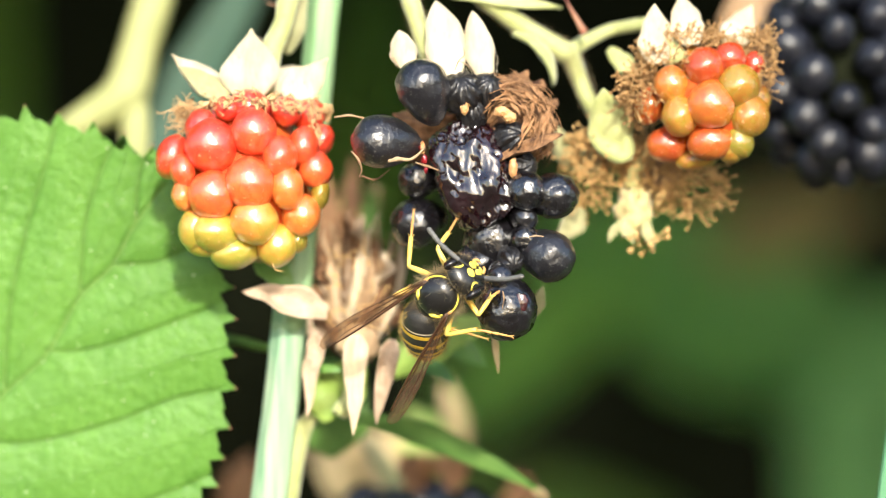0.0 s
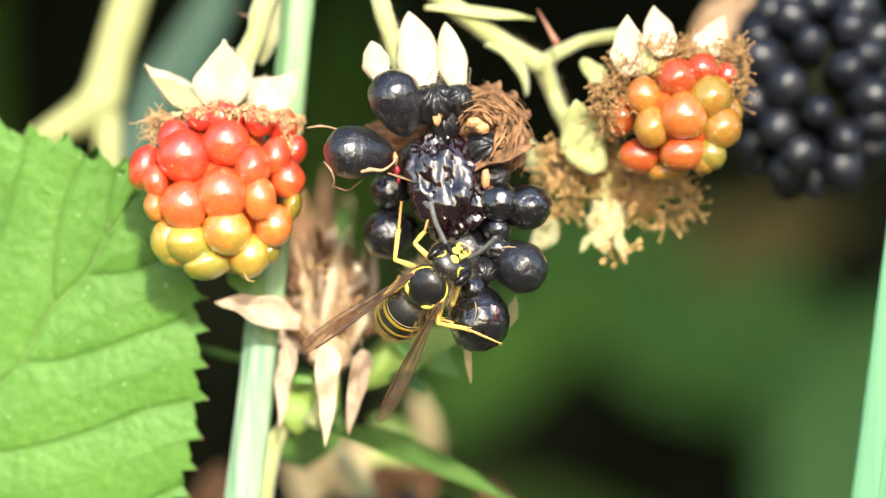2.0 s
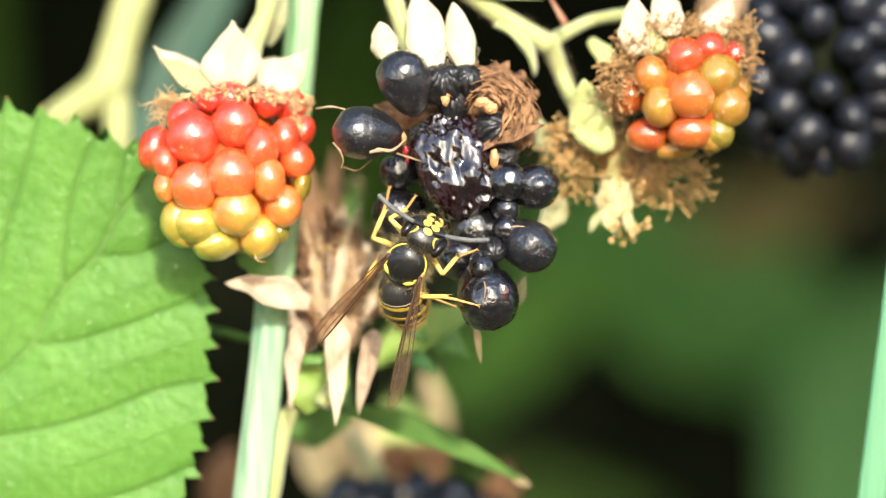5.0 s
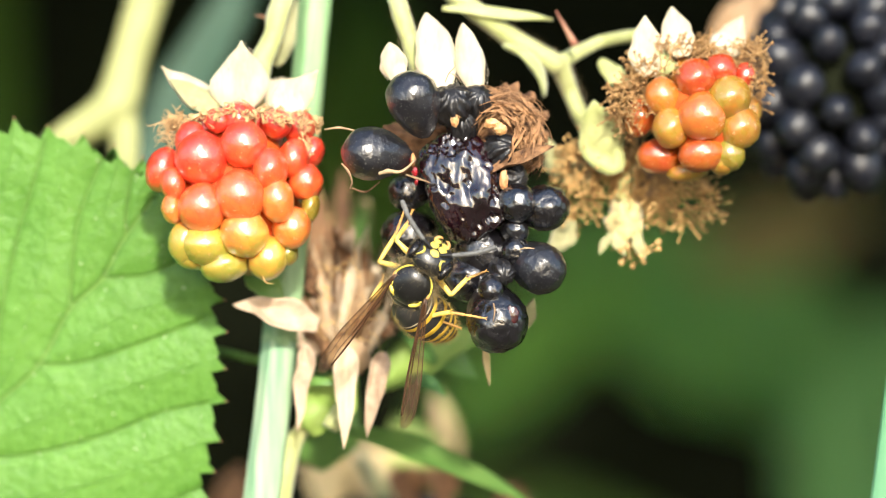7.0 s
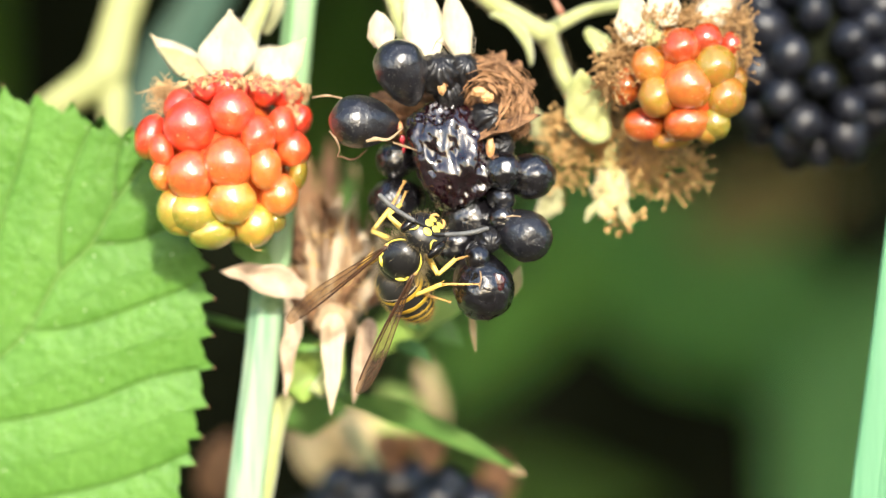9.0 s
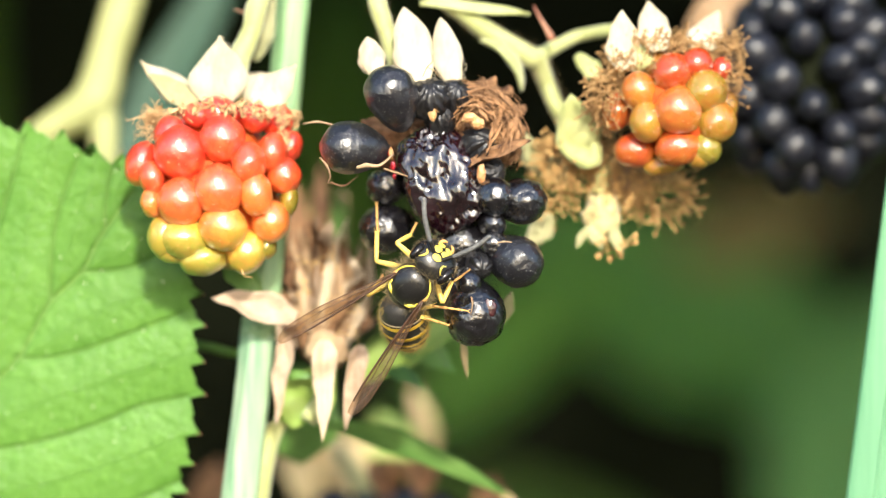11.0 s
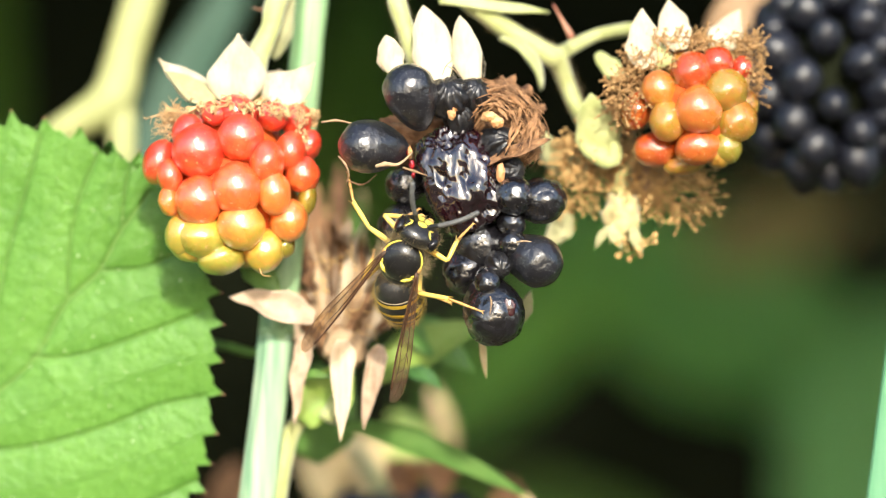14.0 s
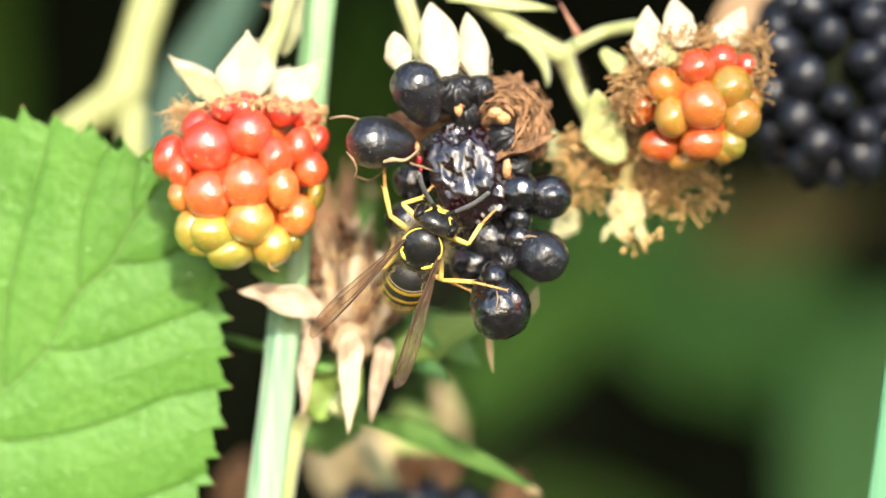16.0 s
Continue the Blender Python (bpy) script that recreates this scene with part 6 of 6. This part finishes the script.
def motions():
    stances = [(t, stance(x, z, h)) for t, x, z, h in [
        (0, -0.3, -4.05, 36.1), (0.5, 0.34, -2.59, 47.06), (1, 1.09, -2.3, 45.5), (1.5, 1.17, -2.6, 49.67), (2, 1.14, -2.3, 45.73),
        (2.5, 0.64, -2.4, 46.79), (3, -0.91, -2.91, 56.68), (3.5, -0.93, -2.61, 54.92), (6, -1.89, -1.96, 55.85), (6.5, -1.87, -2.07, 55.59),
        (7, -1.85, -1.98, 53.8), (7.5, -2.12, -2.06, 57.02), (8, -2.03, -2.75, 47.48), (8.5, -1.23, -2.52, 43.69), (9, -1.61, -2.59, 46.46),
        (9.5, -1.6, -3.27, 49.3), (10, -0.3, -2.69, 49.03), (12.5, 0.06, -2.55, 43.68), (13, -2.18, -1.46, 53.78), (13.5, -2.32, -0.51, 58.04),
        (14, -2.43, -0.44, 59.99), (14.5, -1.62, -0.13, 54.89), (15, 0.16, -0.41, 41.12), (15.5, -0.18, -0.29, 40.41), (16, -1.31, 0.19, 61.68),
    ]]
    walk(WASP, stances)
    bodies = dict(stances)

    def pointed(origin, t, angle, depth, up=(0, -1, 0)):
        """A pose in the wasp's space for a part that points by an angle across the view and a slope away from it."""
        way = Vector((math.cos(radians(angle)), depth, math.sin(radians(angle))))
        turn = bodies[t].to_3x3().inverted()
        return along(origin, turn @ way, turn @ Vector(up))
    walk(WASP_WINGS[1], [(t, pointed((0.1, 1.75, 0.75), t, a, 0.9 * math.sqrt(max(0.0, (12.2 / d) ** 2 - 1)))) for t, a, d in [
        (0, 212.59, 11.14), (0.5, 214.39, 11.77), (1, 216.15, 12.2), (1.5, 215.16, 12.2), (2, 215.77, 12.2), (2.5, 219.61, 12.2), (3, 225.62, 11.24),
        (3.5, 224.38, 11.58), (6, 232.92, 11.6), (6.5, 232.48, 11.56), (7, 232.68, 11), (7.5, 233.11, 11.23), (8, 223.56, 10.62),
        (8.5, 213.22, 11.03), (9, 217.96, 11.15), (9.5, 215.28, 10.28), (10, 212.28, 11.59), (12.5, 210.76, 12.2), (13, 230.89, 12),
        (13.5, 230.05, 11.64), (14, 230.87, 11.5), (14.5, 223.79, 11.9), (15, 208.35, 12.2), (15.5, 211.32, 12.2), (16, 226.51, 12.2),
    ]])
    walk(WASP_WINGS[-1], [(t, pointed((-0.1, -1.75, 0.75), t, a, 0.9 * math.sqrt(max(0.0, (12.2 / d) ** 2 - 1)))) for t, a, d in [
        (0, 241.76, 11.12), (0.5, 239.25, 12.08), (1, 242.16, 12.2), (1.5, 241.83, 12.2), (2, 242.68, 12.01), (2.5, 246.41, 11.81),
        (3, 253.05, 11.44), (3.5, 252.26, 11.57), (6, 258.02, 12.2), (6.5, 257.64, 12.2), (7, 259.68, 11.74), (7.5, 258.53, 11.89),
        (8, 251.84, 11.54), (8.5, 240.66, 11.69), (9, 244.71, 11.8), (9.5, 244, 11.21), (10, 238.97, 11.86), (12.5, 236.75, 12.15),
        (13, 257.01, 11.76), (13.5, 256.98, 11.96), (14, 258.82, 11.82), (14.5, 250.82, 11.89), (15, 234.59, 11.92), (15.5, 238.96, 12.02),
        (16, 251.56, 12.2),
    ]])

    nods = dict([(0, 23), (0.5, 33), (1, 30), (1.5, 31), (2, 33), (2.5, 40), (3, 37), (3.5, 30), (6, 37), (6.5, 37), (7, 33), (7.5, 33), (8, 33), (8.5, 37), (9, 40),
                 (9.5, 45), (10, 38), (12.5, 37), (13, 30), (13.5, 23), (14, 10), (14.5, 20), (15, 1), (15.5, 1), (16, -3)])
    heads = {t: pose((2.70 + 0.0115 * a) * MM, 0, (-0.25 + 0.004 * a) * MM, 0, -a, 0) for t, a in nods.items()}
    walk(HEAD, list(heads.items()))

    def feeler(t, side, angle, seen):
        """From its socket on the face to where its tip is, all in the wasp's space; the slope takes up the rest of its length."""
        tip = bodies[t] @ (Vector((3.85, 0.85 * side, 0.85)) * MM) / MM + Vector((math.cos(radians(angle)), 0, math.sin(radians(angle)))) * seen
        root = heads[t] @ (Vector((1.0, 0.52 * side, 0.10)) * MM)
        base = bodies[t] @ root / MM
        reach = math.hypot(tip.x - base.x, tip.z - base.z)
        return pointed(root / MM, t, math.degrees(math.atan2(tip.z - base.z, tip.x - base.x)), -math.sqrt(max(0.02, (5.0 / max(1.6, min(reach, 4.9))) ** 2 - 1)) * 0.8)
    walk(FEELERS[1], [(t, feeler(t, 1, a, d)) for t, a, d in [
        (0, 135.09, 6.79), (0.5, 136.76, 5.24), (1, 117.84, 5.13), (1.5, 126.45, 5.1), (2, 110.11, 5.57), (2.5, 112.6, 4.11), (3, 119.68, 4.01),
        (3.5, 119.46, 4.4), (6, 153.05, 6.39), (6.5, 150.78, 6.56), (7, 118.42, 5.09), (7.5, 116.76, 4.88), (8, 103.65, 4.59), (8.5, 136.07, 4.48),
        (9, 144.94, 5.96), (9.5, 158.62, 5.87), (10, 112.21, 4.54), (12.5, 89.94, 4.9), (13, 97.2, 3.87), (13.5, 86.59, 3.49), (14, 89.28, 2.95),
        (14.5, 104.87, 3.78), (15, 109.89, 4.51), (15.5, 121.84, 4.7), (16, 108.84, 2.99),
    ]])
    walk(FEELERS[-1], [(t, feeler(t, -1, a, d)) for t, a, d in [
        (0, 6.26, 3.81), (0.5, 37.59, 4.4), (1, 44.79, 3.43), (1.5, 35.6, 3.53), (2, 40.99, 3.54), (2.5, 19.99, 4.07), (3, -0.24, 4.43),
        (3.5, -5.65, 4.73), (6, -2.61, 4.88), (6.5, -4.13, 4.87), (7, 12.32, 5.05), (7.5, 0.47, 4.78), (8, -2.68, 4.39), (8.5, 26.33, 4.14),
        (9, 10.13, 4.8), (9.5, 27.37, 4.66), (10, 43.01, 4.41), (12.5, 4.69, 5.59), (13, 12.2, 4.43), (13.5, 29.61, 4.44), (14, 21.26, 4.4),
        (14.5, 42.86, 3.72), (15, -1.1, 2.13), (15.5, -4.68, 3.59), (16, 32.93, 3.91),
    ]])
    walk(ABDOMEN, [(t, pose(-2.0 * MM, 0, -0.5 * MM, 0, 0, a * 1.15) @ pose(0, 0, 0, 0, -37, 0)) for t, a in [
        (0, 36), (0.5, 27), (1, 15), (1.5, -2.02), (2, 1.67), (2.5, 5.37), (3, 9.07), (3.5, 12.77), (6, 50.27), (6.5, 57.77), (7, 65.27),
        (7.5, 63.2), (8, 61.13), (8.5, 59.07), (9, 57), (9.5, 52.67), (10, 48.34), (12.5, 26.69), (13, 45.99), (13.5, 37.34), (14, 28.69),
        (14.5, 20.04), (15, 14.9), (15.5, 9.76), (16, 4.61),
    ]])
    grips = {("fore", 1): (1.2, [
        (0, 1.2, 2.65), (0.5, 1.25, 2.56), (1, 1.05, 3.75), (1.5, 1.02, 3.3), (2, 1.13, 3.65), (2.5, 1.15, 3.35), (3, 0.57, 2.79), (3.5, 0.93, 3.15),
        (6, -2.13, 3.39), (6.5, -2.11, 2.53), (7, -1.86, 4.53), (7.5, -2.33, 4.13), (8, -2.16, 4.09), (8.5, -2.89, 2.44), (9, -1.32, 3.28),
        (9.5, -0.34, 3.41), (10, 0.05, 2.53), (12.5, 1.08, 3.2), (13, -0.78, 2.83), (13.5, -1.02, 3.83), (14, -0.98, 4), (14.5, -1.12, 4.61),
        (15, -1.07, 5.45), (15.5, -0.72, 5.78), (16, -0.46, 5.59),
    ]), ("mid", 1): (3.2, [
        (0, -2.6, 3.45), (0.5, -2.05, 4.07), (1, -1.45, 4.31), (1.5, -1.23, 5.4), (2, -1.27, 5.05), (2.5, -1.54, 5.01), (3, -2.53, 4.86),
        (3.5, -2.72, 5.41), (6, -2.83, 3.49), (6.5, -2.81, 2.63), (7, -2.56, 4.63), (7.5, -3.02, 4.23), (8, -2.85, 4.19), (8.5, -3.59, 2.54),
        (9, -1.47, 4.18), (9.5, -0.6, 4.01), (10, -1.45, 4.99), (12.5, -2.27, 4.21), (13, -3.08, 4.83), (13.5, -7.66, 7.67), (14, -7.72, 7.9),
        (14.5, -7.86, 8.36), (15, -3.37, 6.35), (15.5, -3.08, 6.69), (16, -4.75, 8.1),
    ]), ("fore", -1): (-0.6, [
        (0, 5.95, -3.2), (0.5, 7.2, -1.1), (1, 6.06, -1.28), (1.5, 4.92, -1.45), (2, 4.93, -1.49), (2.5, 4.93, -1.53), (3, 4.93, -1.57),
        (3.5, 4.94, -1.61), (6, 5.11, -0.78), (6.5, 5.73, -0.18), (7, 4.62, -0.87), (7.5, 5.07, -0.66), (8, 4.42, -1.27), (8.5, 4.67, -1.71),
        (9, 4.81, -2.24), (9.5, 6.13, -1.61), (10, 5.52, -1.28), (12.5, 4.82, -1.56), (13, 4.31, 1.13), (13.5, 3.87, 2.79), (14, 3.76, 2.65),
        (14.5, 4.02, 2.76), (15, 4.43, 3.03), (15.5, 4.83, 3.31), (16, 5.24, 3.58),
    ]), ("mid", -1): (-2.3, [
        (0, 6.05, -7.7), (0.5, 7.19, -7.55), (1, 6.22, -7.41), (1.5, 6.92, -7.55), (2, 7.45, -7.34), (2.5, 7.33, -7.56), (3, 6.73, -7.6),
        (3.5, 6.68, -7.53), (6, 4.1, -5.07), (6.5, 4.47, -5.18), (7, 4.51, -5.01), (7.5, 4.05, -4.84), (8, 4.01, -5.02), (8.5, 4.23, -5.02),
        (9, 5.06, -4.9), (9.5, 5.28, -4.93), (10, 5.07, -5), (12.5, 4.81, -5.07), (13, 4.01, -5.16), (13.5, 4.37, -4.8), (14, 4.51, -5.04),
        (14.5, 4.37, -4.93), (15, 5.86, -3.37), (15.5, 6.04, -3.06), (16, 6.1, -3.63),
    ])}
    grips["hind", -1] = (0.0, [(t, (m.translation.x / MM) + 4.2, (m.translation.z / MM) - 3.9) for t, m in stances])
    grips["hind", 1] = (4.5, [(t, (m.translation.x / MM) - 2.6, (m.translation.z / MM) + 0.8) for t, m in stances])
    for (k, side), (depth, feet) in grips.items():
        for ob, rows in zip(WASP_LEGS[k, side], limb_rows(stances, LEG_ROOTS[k], LEG_PARTS[k], feet, depth, side, LEG_BOWS[k])):
            walk(ob, rows)


motions()
